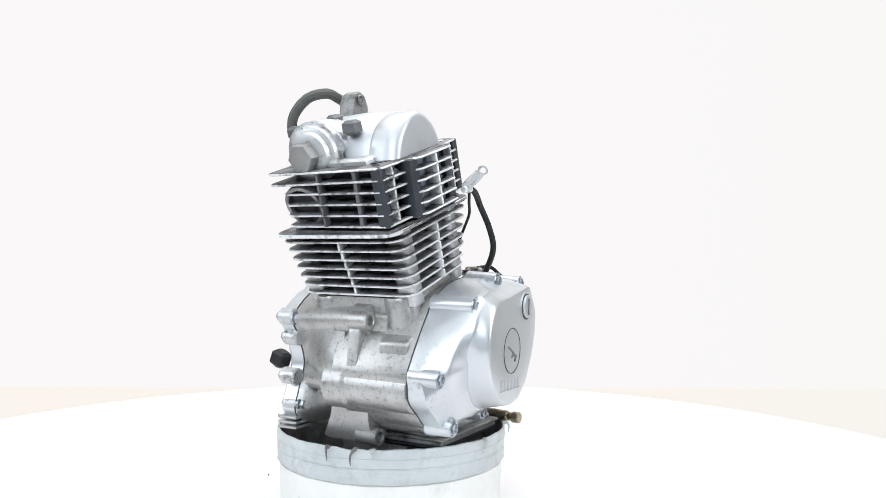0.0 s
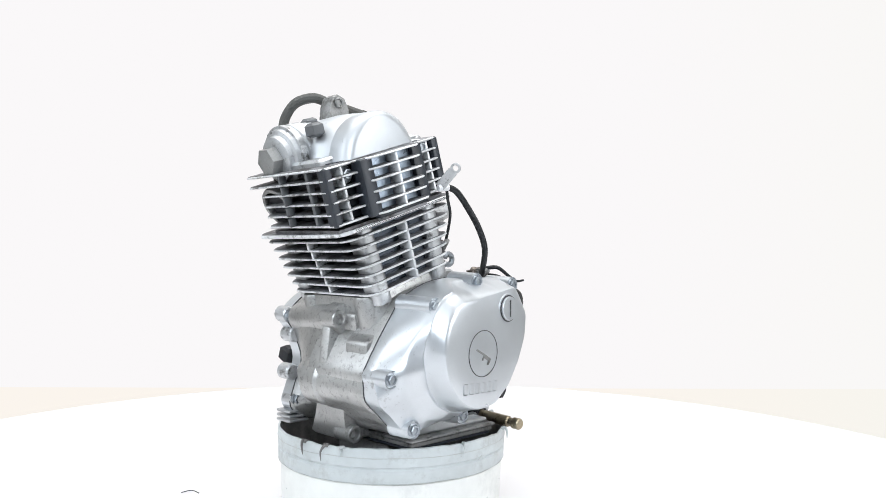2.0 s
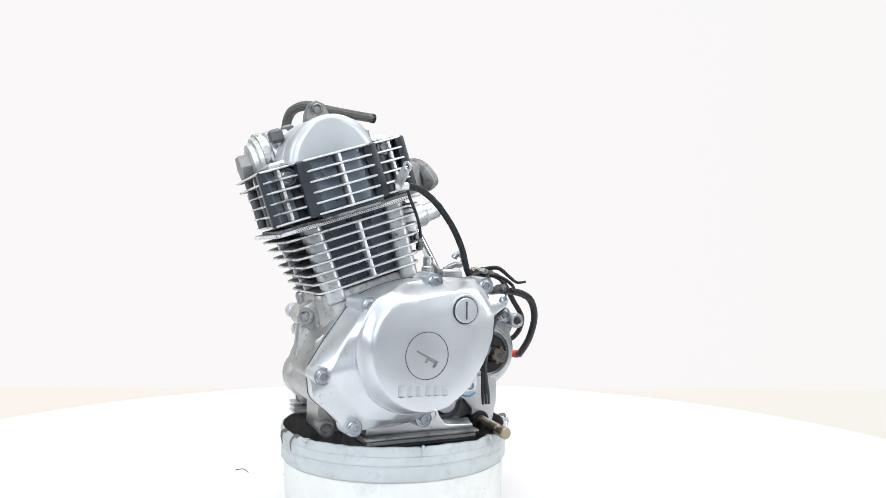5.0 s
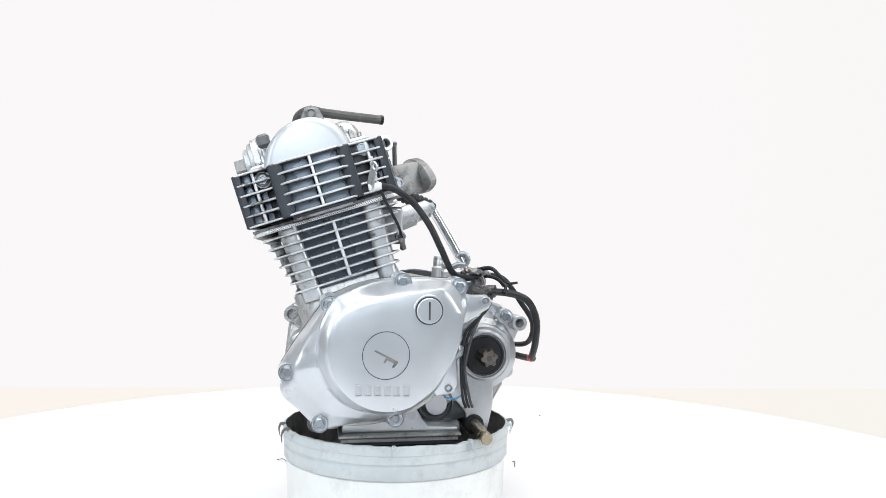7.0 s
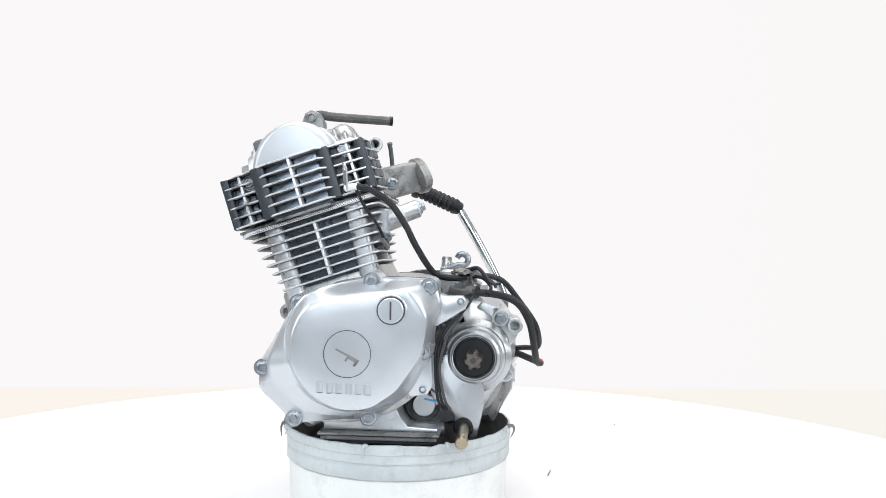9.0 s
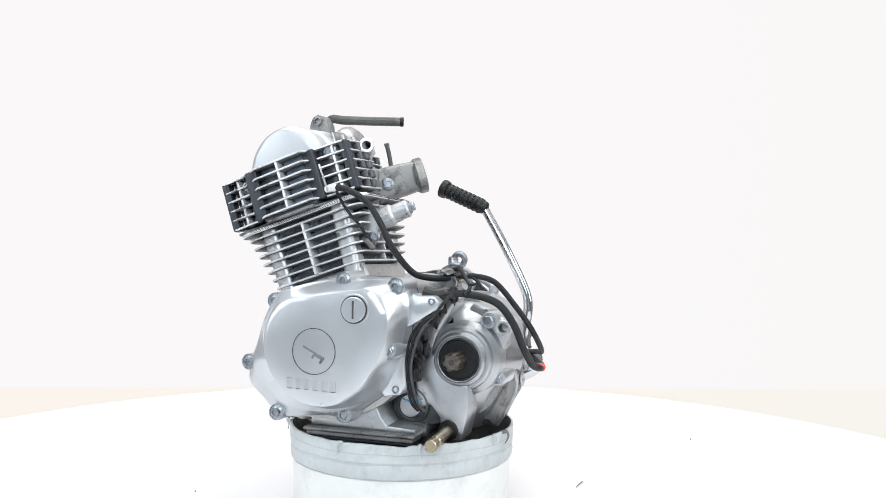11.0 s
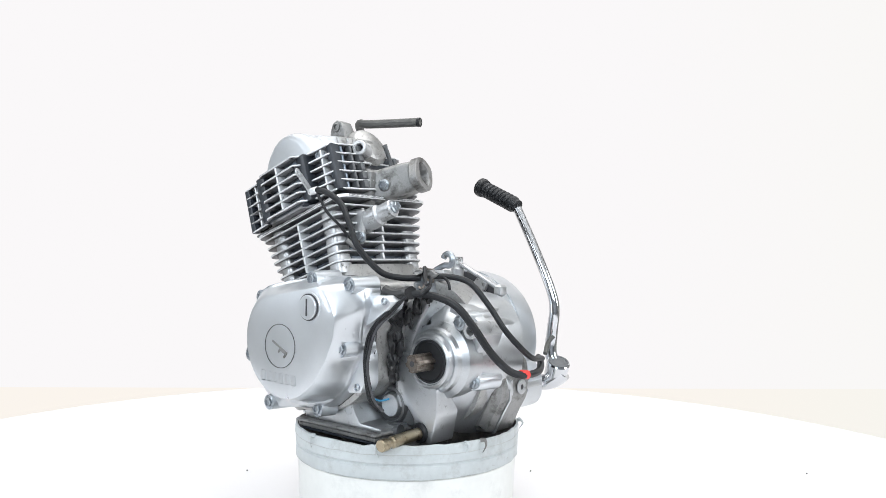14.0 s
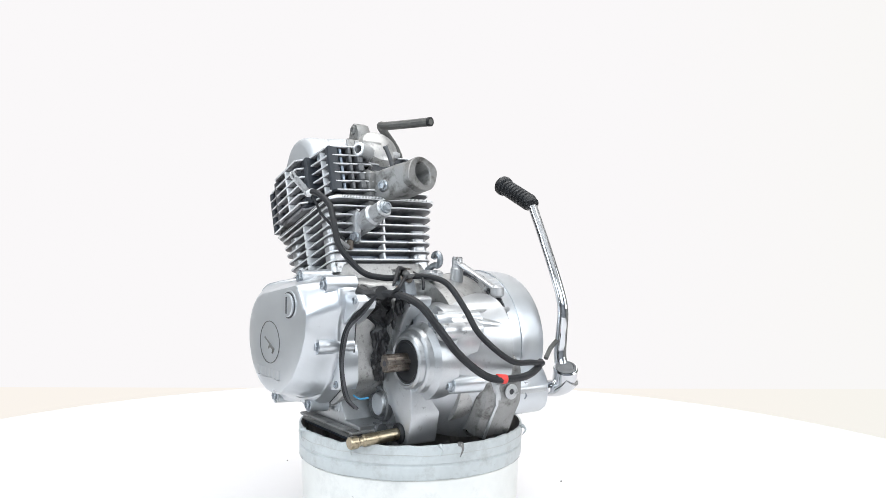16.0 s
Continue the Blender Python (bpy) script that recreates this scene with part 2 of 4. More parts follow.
def build_turntable():
    t = thing("turntable", (0, 0, -1.0), "large round white turntable with a few dark flecks of dirt", "turntable")
    bm = BM()
    lathe(bm, (0, 0, TABLE_Z - 0.03), (0, 0, 1), [(RADIUS - 0.003, 0), (RADIUS, 0.003), (RADIUS, 0.027), (RADIUS - 0.003, 0.03)], 160)
    part("top", bm, TABLE, t)
    bm = BM()
    ring = lambda r, z: [(r * math.cos(2 * math.pi * k / 160), r * math.sin(2 * math.pi * k / 160), z) for k in range(160)]
    loft(bm, [ring(RADIUS + 0.0004, TABLE_Z - 0.026), ring(RADIUS + 0.0022, TABLE_Z - 0.025), ring(RADIUS + 0.0022, TABLE_Z - 0.006), ring(RADIUS + 0.0004, TABLE_Z - 0.005)], (False, False))
    part("edge_trim", bm, TRIM, t, "thin pale edge trim")
    for (x, y), turn, length in (((0.199, 0.180), 80, 0.030), ((-0.162, 0.252), 130, 0.026), ((0.10, -0.33), 40, 0.02)):
        bm = BM()
        d = Vector((math.cos(radians(turn)), math.sin(radians(turn)), 0)) * length
        sweep(bm, [Vector((x, y, TABLE_Z + 0.0008)), Vector((x, y, TABLE_Z + 0.004)) + d * 0.5 + Vector((0.002, 0, 0)), Vector((x, y, TABLE_Z + 0.0008)) + d], 0.0007, 5, 5)
        part("dark_hair", bm, GREASE, t)
    bm = BM()
    lathe(bm, (0, 0, -1.0), (0, 0, 1), [(0.34, 0), (0.34, 0.02), (0.12, 0.05), (0.12, 0.63)], 48)
    part("pedestal", bm, WALL, t)
    rnd = random.Random(4)
    for r, a, size in ((0.265, 85, 0.0016), (0.653, 57, 0.002), (0.309, 186, 0.0013)):
        bm = BM()
        x, y = r * math.cos(radians(a)), r * math.sin(radians(a))
        ring = [(x + size * rnd.uniform(0.4, 1) * math.cos(k), y + size * rnd.uniform(0.4, 1) * math.sin(k)) for k in (0, 1, 2, 3, 4, 5)]
        loft(bm, [[(p, q, TABLE_Z) for p, q in ring], [(x + (p - x) * 0.6, y + (q - y) * 0.6, TABLE_Z + 0.002) for p, q in ring]])
        part("dirt_fleck", bm, GREASE, t)
    return t


def build_tub():
    cx, cy = -0.011, 0.015
    t = thing("plastic_tub", (0, 0, TABLE_Z), "short scuffed white plastic tub with a torn rim, on a turntable", "tub")
    rnd = random.Random(7)
    jag = [rnd.uniform(-0.0008, 0.0008) for _ in range(96)]
    for k in (5, 30, 31, 52, 77, 78):
        jag[k] += rnd.choice((-0.0015, 0.001))

    def ring(r, z, j=0.0):
        return [(cx + r * math.cos(2 * math.pi * k / 96), cy + r * math.sin(2 * math.pi * k / 96), z + j * jag[k]) for k in range(96)]

    bm = BM()
    loft(bm, [ring(0.139, -0.340), ring(0.142, -0.337), ring(0.1452, -0.264), ring(0.1440, -0.2625)], (True, False))
    part("wall", bm, TUB, t)
    bm = BM()
    loft(bm, [ring(0.1440, -0.2625), ring(0.1468, -0.2622), ring(0.1480, -0.260), ring(0.1484, -0.247), ring(0.1470, -0.2455), ring(0.1470, -0.2440), ring(0.1486, -0.2425), ring(0.1494, -0.226),
              ring(0.1488, -0.2218, 1), ring(0.1462, -0.2213, 1)], (False, False))
    part("rim_band", bm, TUB_BAND, t, "greyish stained band round the rim")
    # The inside's dark colour carries its shade.
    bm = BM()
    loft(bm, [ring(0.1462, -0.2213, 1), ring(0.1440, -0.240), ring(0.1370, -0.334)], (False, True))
    part("inside", bm, TUB_IN, t, "stained inside of the tub, with its shade painted dark")
    # seam lines, cracks and scuffs on the outside
    skin = lambda a, z, out=0.0002: Vector((cx + (0.1490 + (z + 0.24) * (0.03 if z > -0.262 else 0.035) - (0.0024 if z < -0.262 else 0.0) + out) * math.cos(radians(a)),
                                            cy + (0.1490 + (z + 0.24) * (0.03 if z > -0.262 else 0.035) - (0.0024 if z < -0.262 else 0.0) + out) * math.sin(radians(a)), z))
    for z in (-0.2325, -0.2618):
        bm = BM()
        sweep(bm, [skin(a, z + rnd.uniform(-0.0007, 0.0007), -0.0001 if z > -0.25 else -0.0006) for a in range(130, 430, 6)], lambda k: 0.00030 + 0.00022 * math.sin(k * 97) ** 2, 5, 2)
        part("seam_line", bm, SEAM, t, "thin dirty seam line")
    for _ in range(12):
        a, z = rnd.uniform(140, 400), rnd.choice((rnd.uniform(-0.259, -0.227), rnd.uniform(-0.300, -0.268)))
        n, da, dz = rnd.choice((2, 3, 4)), rnd.uniform(-2.2, 2.2), rnd.uniform(-0.004, 0.002)
        bm = BM()
        sweep(bm, [skin(a + da * k / 2 + rnd.uniform(-0.4, 0.4), z + dz * k / 2) for k in range(n)], rnd.uniform(0.0002, 0.0004), 5, 3)
        part("scuff", bm, SEAM, t)
    for a, size in ((197, 0.012), (185, 0.010), (350, 0.010), (300, 0.009), (40, 0.008), (262, 0.008), (205, 0.007), (340, 0.008)):
        bm = BM()
        c, s = math.cos(radians(a)), math.sin(radians(a))
        p = Vector((cx + 0.1485 * c, cy + 0.1485 * s, -0.223))
        pts = [p + Vector((c * q * size + rnd.uniform(-1, 1) * 0.002, s * q * size + rnd.uniform(-1, 1) * 0.002, w * size)) for q, w in ((0, 0.1), (0.45, 0.25), (0.6, -0.4), (0.5, -1.3))]
        sweep(bm, pts, lambda u: 0.0026 * (1.15 - u), 6, 3)
        part("torn_shred", bm, TUB_IN if size > 0.0095 else TUB_BAND, t)
    return t


turntable = build_turntable()
tub = build_tub()


# ---------------------------------------------------------------- the engine
engine = thing("motorcycle_engine", (0, 0, -0.334),
               "silver air-cooled motorcycle engine with leaning finned cylinder, in a tub", "engine")
LEAN = radians(18)
BARREL = Matrix(((math.cos(LEAN), 0, -math.sin(LEAN), -0.075), (0, 1, 0, 0), (math.sin(LEAN), 0, math.cos(LEAN), -0.05), (0, 0, 0, 1)))
LV = -0.022  # middle of the barrel across the engine


def up(u, v, w):
    return BARREL @ Vector((u, v, w))


def bolt(parent, p, axis, r=0.0062, head=0.006, name="bolt", flange=1.35):
    """A flanged hexagon bolt whose washer face lies at p."""
    bm = BM()
    q, n = Vector(axis).normalized().to_track_quat("Z", "Y").to_matrix(), 24
    hexa = [math.cos(math.pi / 6) / math.cos((2 * math.pi * k / n) % (math.pi / 3) - math.pi / 6) for k in range(n)]

    def ring(radius, h, six):
        return [Vector(p) + q @ Vector((radius * (hexa[k] if six else 1) * math.cos(2 * math.pi * k / n), radius * (hexa[k] if six else 1) * math.sin(2 * math.pi * k / n), h)) for k in range(n)]

    loft(bm, [ring(r * flange, -0.003, False), ring(r * flange, 0.0008, False), ring(r * 1.08, 0.0018, False), ring(r * 1.06, 0.002, True), ring(r * 1.06, head - 0.001, True),
              ring(r * 0.92, head, True), ring(r * 0.62, head, False), ring(r * 0.55, head - 0.0014, False)])
    return part(name, bm, BOLT, parent)


def eye(parent, a, b, ro, ri, material, name, label=""):
    """A boss with a hole; a dark disc inside stands for the hole's shade."""
    bm = BM()
    h = (Vector(b) - Vector(a)).length
    prof = [(ri, 0.0), (ro - 0.001, 0.0), (ro, 0.001), (ro, h - 0.001), (ro - 0.001, h), (ri + 0.0008, h), (ri, h - 0.001), (ri, h * 0.2)]
    lathe(bm, a, Vector(b) - Vector(a), prof, 24, (False, False))
    ob = part(name, bm, material, parent, label)
    bm = BM()
    lathe(bm, Vector(a) + (Vector(b) - Vector(a)) * 0.2, Vector(b) - Vector(a), [(ri * 1.02, 0), (ri * 1.02, 0.001)], 20)
    part("bore", bm, INK, ob, "dark disc painting in the bore's shade")
    return ob


# crankcase: two halves between the side covers
CLUTCH_RIM = smooth([(-0.112, -0.1355), (-0.125, -0.100), (-0.1345, -0.079), (-0.106, -0.052), (-0.070, -0.040), (-0.020, -0.026), (0.030, -0.030), (0.070, -0.050), (0.098, -0.085),
                     (0.106, -0.120), (0.116, -0.150), (0.116, -0.180), (0.090, -0.200), (0.040, -0.214), (-0.040, -0.218), (-0.100, -0.214), (-0.128, -0.196), (-0.122, -0.168)], 4)


def build_crankcase():
    outline = smooth([(-0.150, -0.150), (-0.156, -0.128), (-0.150, -0.100), (-0.146, -0.072), (-0.130, -0.056), (-0.108, -0.045), (-0.070, -0.030),
                      (-0.020, -0.024), (0.040, -0.024), (0.080, -0.036), (0.112, -0.060), (0.134, -0.092), (0.140, -0.130), (0.132, -0.172), (0.110, -0.205),
                      (0.060, -0.214), (-0.050, -0.212), (-0.098, -0.206), (-0.112, -0.190), (-0.118, -0.172), (-0.130, -0.158)], 4)
    bm = BM()
    mid = Vector((-0.010, -0.120))
    hull = polar(inset(outline, 0.006), mid)
    side = polar(CLUTCH_RIM, mid)

    def section(k, y, pocket=0.0):
        """A cut of the case: k of the way from the clutch cover's outline to the middle one, hollowed at its lower front."""
        ring = []
        for p, q in zip(side, hull):
            r = p + (q - p) * k
            if r.x < -0.09 and r.y < -0.160:
                r.x += pocket
            ring.append((r.x, y, r.y))
        return ring

    loft(bm, [section(0, 0.0795), section(0.05, 0.072, 0.004), section(0.25, 0.064, 0.016), section(0.55, 0.050, 0.020), section(0.85, 0.030, 0.016), section(1, 0.012, 0.008), section(1, -0.006)])
    case = part("crankcase", bm, DUSTY, engine, "grimy cast aluminium crankcase")
    # forward part beside the alternator cover
    fore = smooth([(-0.152, -0.152), (-0.158, -0.130), (-0.143, -0.098), (-0.116, -0.060), (-0.100, -0.045), (-0.046, -0.033), (0.035, -0.032), (0.048, -0.060),
                   (0.040, -0.110), (0.030, -0.160), (-0.010, -0.190), (-0.060, -0.202), (-0.112, -0.198), (-0.136, -0.174)], 4)
    bm = BM()
    plate(bm, fore, 0.0, -0.1035, 0.0015)
    part("left_half", bm, DUSTY, case)
    # horizontal ribs and bosses on the front face
    for a, b, r, n in (((-0.1320, -0.010, -0.150), (-0.1320, -0.1035, -0.150), 0.0275, "boss"), ((-0.124, 0.070, -0.080), (-0.136, -0.036, -0.0755), 0.0170, "boss"),
                       ((-0.120, -0.018, -0.098), (-0.118, -0.1030, -0.098), 0.018, "rib"), ((-0.112, 0.066, -0.150), (-0.130, 0.006, -0.150), 0.0160, "rib"),
                       ((-0.098, -0.030, -0.193), (-0.100, -0.1030, -0.190), 0.016, "rib")):
        bm = BM()
        rod(bm, a, b, r, 24, 0.004)
        part(n, bm, DUSTY, case)
    bm = BM()
    rod(bm, (-0.1325, 0.016, -0.150), (-0.1325, -0.018, -0.150), 0.0305, 32, 0.004)
    part("boss", bm, DUSTY, case)
    # engine mounts
    eye(case, (-0.1475, -0.018, -0.075), (-0.149, -0.047, -0.075), 0.0105, 0.0058, DUSTY, "mount_eye")
    bm = BM()
    plate(bm, [(-0.158, -0.078), (-0.150, -0.064), (-0.128, -0.052), (-0.108, -0.075), (-0.125, -0.104), (-0.142, -0.092)], -0.018, -0.040, 0.003)
    part("mount_lug", bm, DUSTY, case)
    eye(case, (-0.118, -0.010, -0.213), (-0.119, -0.041, -0.213), 0.0105, 0.0058, CAST_DIRTY, "mount_eye")
    bm = BM()
    foot = lambda d, y0, y1, x, z: [(x, y0 + d, z), (x, y1 - d, z), (x + 0.034, y1 - d, z), (x + 0.034, y0 + d, z)]
    loft(bm, [foot(0.003, -0.032, 0.034, -0.1235, -0.2215), foot(0.0, -0.034, 0.036, -0.1260, -0.2180), foot(0.0, -0.030, 0.026, -0.1275, -0.1950), foot(0.0, -0.028, 0.018, -0.1300, -0.1600)])
    part("mount_lug", bm, DUSTY, case)
    eye(case, (0.141, 0.010, -0.088), (0.142, -0.046, -0.088), 0.0100, 0.0056, CAST, "mount_eye")
    bm = BM()
    plate(bm, smooth([(0.150, -0.090), (0.142, -0.079), (0.100, -0.060), (0.090, -0.095), (0.128, -0.125)], 4), 0.010, -0.026, 0.004)
    part("mount_lug", bm, BARE, case)
    for pts, y0, y1 in (([(-0.153, -0.084), (-0.132, -0.078), (-0.128, -0.128), (-0.158, -0.128)], -0.020, -0.034), ([(-0.140, -0.070), (-0.120, -0.056), (-0.112, -0.074), (-0.134, -0.100)], -0.036, -0.062),
                        ([(-0.150, -0.098), (-0.132, -0.086), (-0.120, -0.115), (-0.150, -0.122)], -0.060, -0.097), ([(-0.146, -0.112), (-0.124, -0.088), (-0.112, -0.110), (-0.132, -0.140)], 0.006, -0.012)):
        bm = BM()
        plate(bm, corners(pts, 0.004), y0, y1, 0.003)
        part("stiffener", bm, DUSTY, case)
    bm = BM()
    lathe(bm, up(-0.052, 0.028, -0.014), up(0, 0, 1) - up(0, 0, 0), [(0.015, 0), (0.015, 0.030), (0.013, 0.034)], 20)
    part("stud_boss", bm, DUSTY, case)
    # barrel foot
    bm = BM()
    at = lambda hu, hv, r, w: [up(p.x, p.y, w) for p in rounded(hu, hv, r, 0.0, LV)]
    loft(bm, [at(0.066, 0.074, 0.016, -0.03), at(0.062, 0.070, 0.016, 0.010), at(0.060, 0.068, 0.016, 0.020)])
    part("barrel_seat", bm, DUSTY, case)
    bm = BM()
    lathe(bm, up(-0.052, -0.072, -0.018), up(0, 0, 1) - up(0, 0, 0), [(0.017, 0), (0.017, 0.036), (0.015, 0.040)], 20)
    part("stud_boss", bm, DUSTY, case)
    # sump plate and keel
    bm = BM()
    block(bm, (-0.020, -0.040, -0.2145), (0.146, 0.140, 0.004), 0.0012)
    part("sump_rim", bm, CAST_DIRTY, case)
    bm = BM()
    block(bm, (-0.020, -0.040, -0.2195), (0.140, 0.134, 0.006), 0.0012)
    part("sump_plate", bm, CAST_DIRTY, case, "dark sump plate with a ridged edge")
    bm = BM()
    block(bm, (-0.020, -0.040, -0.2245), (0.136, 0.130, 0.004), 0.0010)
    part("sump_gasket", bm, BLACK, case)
    # Unseen block, added to carry the engine on the tub's floor.
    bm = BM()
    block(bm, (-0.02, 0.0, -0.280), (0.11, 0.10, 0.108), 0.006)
    part("hidden_support", bm, CAST_DIRTY, case)
    bm = BM()
    plate(bm, [(-0.088, -0.212), (-0.088, -0.186), (-0.060, -0.180), (-0.004, -0.176), (0.006, -0.196), (0.014, -0.206), (0.050, -0.208), (0.050, -0.213)], -0.040, -0.098, 0.002)
    part("lower_wall", bm, BARE, case, "clean bare aluminium lower wall")
    bm = BM()
    lathe(bm, (-0.006, -0.0975, -0.1925), (0, -1, 0), [(0.0066, 0), (0.0066, 0.0010), (0.0058, 0.0010), (0.0056, 0.0004)], 24)
    part("cast_mark", bm, BARE, case)
    return case


case = build_crankcase()

COVER_BOLTS = [(-0.1055, -0.056), (-0.1515, -0.1325), (-0.1150, -0.1920), (-0.023, -0.0305), (0.0425, -0.036), (0.0365, -0.1090), (-0.0285, -0.1900)]


def build_left_cover():
    rim = smooth([(-0.161, -0.130), (-0.155, -0.118), (-0.139, -0.093), (-0.118, -0.064), (-0.109, -0.051), (-0.096, -0.044), (-0.072, -0.034), (-0.046, -0.0285),
                  (-0.023, -0.0265), (0.0, -0.0265), (0.030, -0.0275), (0.045, -0.029), (0.053, -0.040), (0.056, -0.062), (0.048, -0.085),
                  (0.046, -0.103), (0.044, -0.118), (0.034, -0.135), (0.020, -0.160), (-0.008, -0.182), (-0.022, -0.190), (-0.040, -0.1945),
                  (-0.070, -0.195), (-0.100, -0.197), (-0.114, -0.198), (-0.126, -0.190), (-0.140, -0.176), (-0.157, -0.160), (-0.160, -0.144)], 4)
    hub, disc = Vector((-0.0395, -0.102)), 0.0800
    arc = [(hub.x - 0.0685 * math.sin(radians(q)), hub.y - 0.0010 - 0.0700 * math.cos(radians(q))) for q in range(-20, 106, 12)]
    face = corners([(0.0425, -0.0700), (0.0400, -0.097), (0.0280, -0.124), (0.0090, -0.151)] + arc + [(-0.1005, -0.0740), (-0.0890, -0.0600), (-0.0690, -0.0520), (0.0190, -0.0375)], 0.006)
    c = Vector((-0.045, -0.108))
    outer, inner = polar(rim, c, 180), polar(face, c, 180)

    def lean(x):
        """The face is not square to the side: further out at the front than at the rear."""
        return 0.006 - 0.069 * (0.04 - x)

    def lie(bm):
        for v in bm.verts:
            v.co.y += lean(v.co.x)
        return bm

    # the disc's foot: a circle round the hub, kept inside the rim
    foot = []
    for o, i in zip(outer, inner):
        d, m = (o - c).normalized(), c - hub
        reach = -m.dot(d) + math.sqrt(m.dot(d) ** 2 - m.length_squared + disc ** 2)
        if o.x > 0.0:
            reach += 0.05 * min(1.0, o.x / 0.03)
        foot.append(c + d * max((i - c).length + 0.004, min(reach, (o - c).length - 0.002)))

    def tall(o):
        """The rim's wall stands higher round the lower front corner."""
        return 0.010 * max(0.0, min(1.0, (-0.122 - o.y) / 0.030)) * max(0.0, min(1.0, (-0.060 - o.x) / 0.035))

    def flange(k, y0, y1):
        """A ring between the rim and the disc's foot; the flange lies lower towards its bottom and where it is narrow."""
        ring = []
        for o, v in zip(outer, foot):
            w = max(0.0, min(1.0, ((o - v).length - 0.003) / 0.016))
            w *= max(0.0, min(1.0, (0.005 - v.x) / 0.020))
            if v.y > -0.100:
                w = max(w, min(1.0, (-0.052 - v.x) / 0.030))
            low = -0.007 * max(0.0, min(1.0, (v.y + 0.110) / 0.030)) + 0.014 * max(0.0, min(1.0, (-0.125 - v.y) / 0.065))
            q = o + (v - o) * k
            base = y0 - tall(o)
            ring.append((q.x, min(base, base + (y1 + low - base) * (0.28 + 0.72 * w)), q.y))
        return ring

    low_ring = flange(1.0, -0.1180, -0.1545)

    def rise(k, h):
        """A ring on the disc's flank, k of the way in and h of the way out to the face."""
        ring = []
        for v, i, p in zip(foot, inner, low_ring):
            q = v + (i - v) * k
            top = -0.1722 + lean(i.x)
            ring.append((q.x, p[1] + (top - p[1]) * h, q.y))
        return ring

    edge = lambda y: [(o.x, y, o.y) for o in outer]
    bm = BM()
    loft(bm, [edge(-0.1045), [(o.x, -0.1165 - tall(o), o.y) for o in outer], flange(0.05, -0.1180, -0.1215), flange(0.36, -0.1180, -0.1425), flange(0.44, -0.1180, -0.1462), flange(0.52, -0.1180, -0.1482), flange(0.93, -0.1180, -0.1552), low_ring,
              rise(0.10, 0.05), rise(0.30, 0.30), rise(0.55, 0.62), rise(0.78, 0.86), rise(0.92, 0.965), rise(1.0, 1.0)]
         + [[(c.x + (i.x - c.x) * k, y + lean(c.x + (i.x - c.x) * k), c.y + (i.y - c.y) * k) for i in inner] for k, y in ((0.93, -0.1730), (0.70, -0.1737), (0.40, -0.1743), (0.12, -0.1745))])
    cover = part("left_cover", bm, SILVER, engine, "smooth silver-painted alternator cover")
    bm = BM()
    plate(bm, inset(rim, -0.0006), -0.1032, -0.1046, 0.0002)
    part("gasket", bm, INK, cover, "thin dark gasket line")
    for x, z in COVER_BOLTS:
        bm = BM()
        out = -0.1550 if z > -0.07 and x < -0.05 else -0.1480 if x > 0.03 and z < -0.1 else -0.1340 if z < -0.18 and x < -0.1 else -0.1265 if z < -0.18 else -0.1375 if x < -0.1 else -0.1420
        lathe(bm, (x, -0.1045, z), (0, -1, 0), [(0.0112, 0), (0.0098, -0.1020 - out), (0.0086, -0.1045 - out)], 22)
        part("bolt_boss", bm, SILVER, cover)
        bolt(cover, (x, out, z), (0, -1, 0), 0.0056, 0.0056)
    # inspection plug with slot
    bm = BM()
    lathe(bm, (0.0032, -0.1672, -0.0620), (0, -1, 0), [(0.0180, 0), (0.0180, 0.0060), (0.0172, 0.0068), (0.0160, 0.0068)], 40)
    ring = part("plug_seat", lie(bm), SILVER, cover)
    bm = BM()
    lathe(bm, (0.0032, -0.1735, -0.0620), (0, -1, 0), [(0.0158, 0), (0.0158, 0.0012)], 40)
    part("plug_gap", lie(bm), INK, cover, "dark gap round the plug")
    bm = BM()
    lathe(bm, (0.0032, -0.1737, -0.0620), (0, -1, 0), [(0.0142, 0), (0.0142, 0.0026), (0.0134, 0.0034), (0.0010, 0.0036)], 40)
    plug = part("plug", lie(bm), SILVER, cover, "round slotted inspection plug")
    bm = BM()
    block(bm, (0.0032, -0.1774, -0.0620), (0.0020, 0.0012, 0.020), 0.0003)
    part("slot", lie(bm), INK, plug)
    # round badge: a thin groove and a plain slanted mark
    bm = BM()
    n, rings = 64, []
    for r, y in ((0.0264, -0.1735), (0.0264, -0.1748), (0.0256, -0.1748), (0.0256, -0.1735)):
        rings.append([(-0.0445 + r * math.cos(2 * math.pi * k / n), y, -0.1105 + r * math.sin(2 * math.pi * k / n)) for k in range(n)])
    loft(bm, rings, (False, False))
    badge = part("badge_groove", lie(bm), INK, cover, "thin dark ring round a badge")
    bm = BM()
    tilt = Matrix.Translation((-0.0440, -0.1746, -0.1120)) @ Matrix.Rotation(radians(28), 4, "Y")
    loft(bm, [[tilt @ Vector((x, y, z)) for x, z in ((-0.015, 0.0012), (0.014, 0.0012), (0.014, -0.0026), (0.0128, -0.0072), (0.0104, -0.0072), (0.0106, -0.0028), (0.0024, -0.0028), (0.0018, -0.0068), (-0.0004, -0.0068), (0.0, -0.0010), (-0.015, -0.0010))] for y in (0.0008, -0.0006)])
    part("badge_mark", lie(bm), CAST_DIRTY, badge)
    # raised maker's bars
    for k in range(6):
        bm = BM()
        x = -0.0745 + k * 0.0106
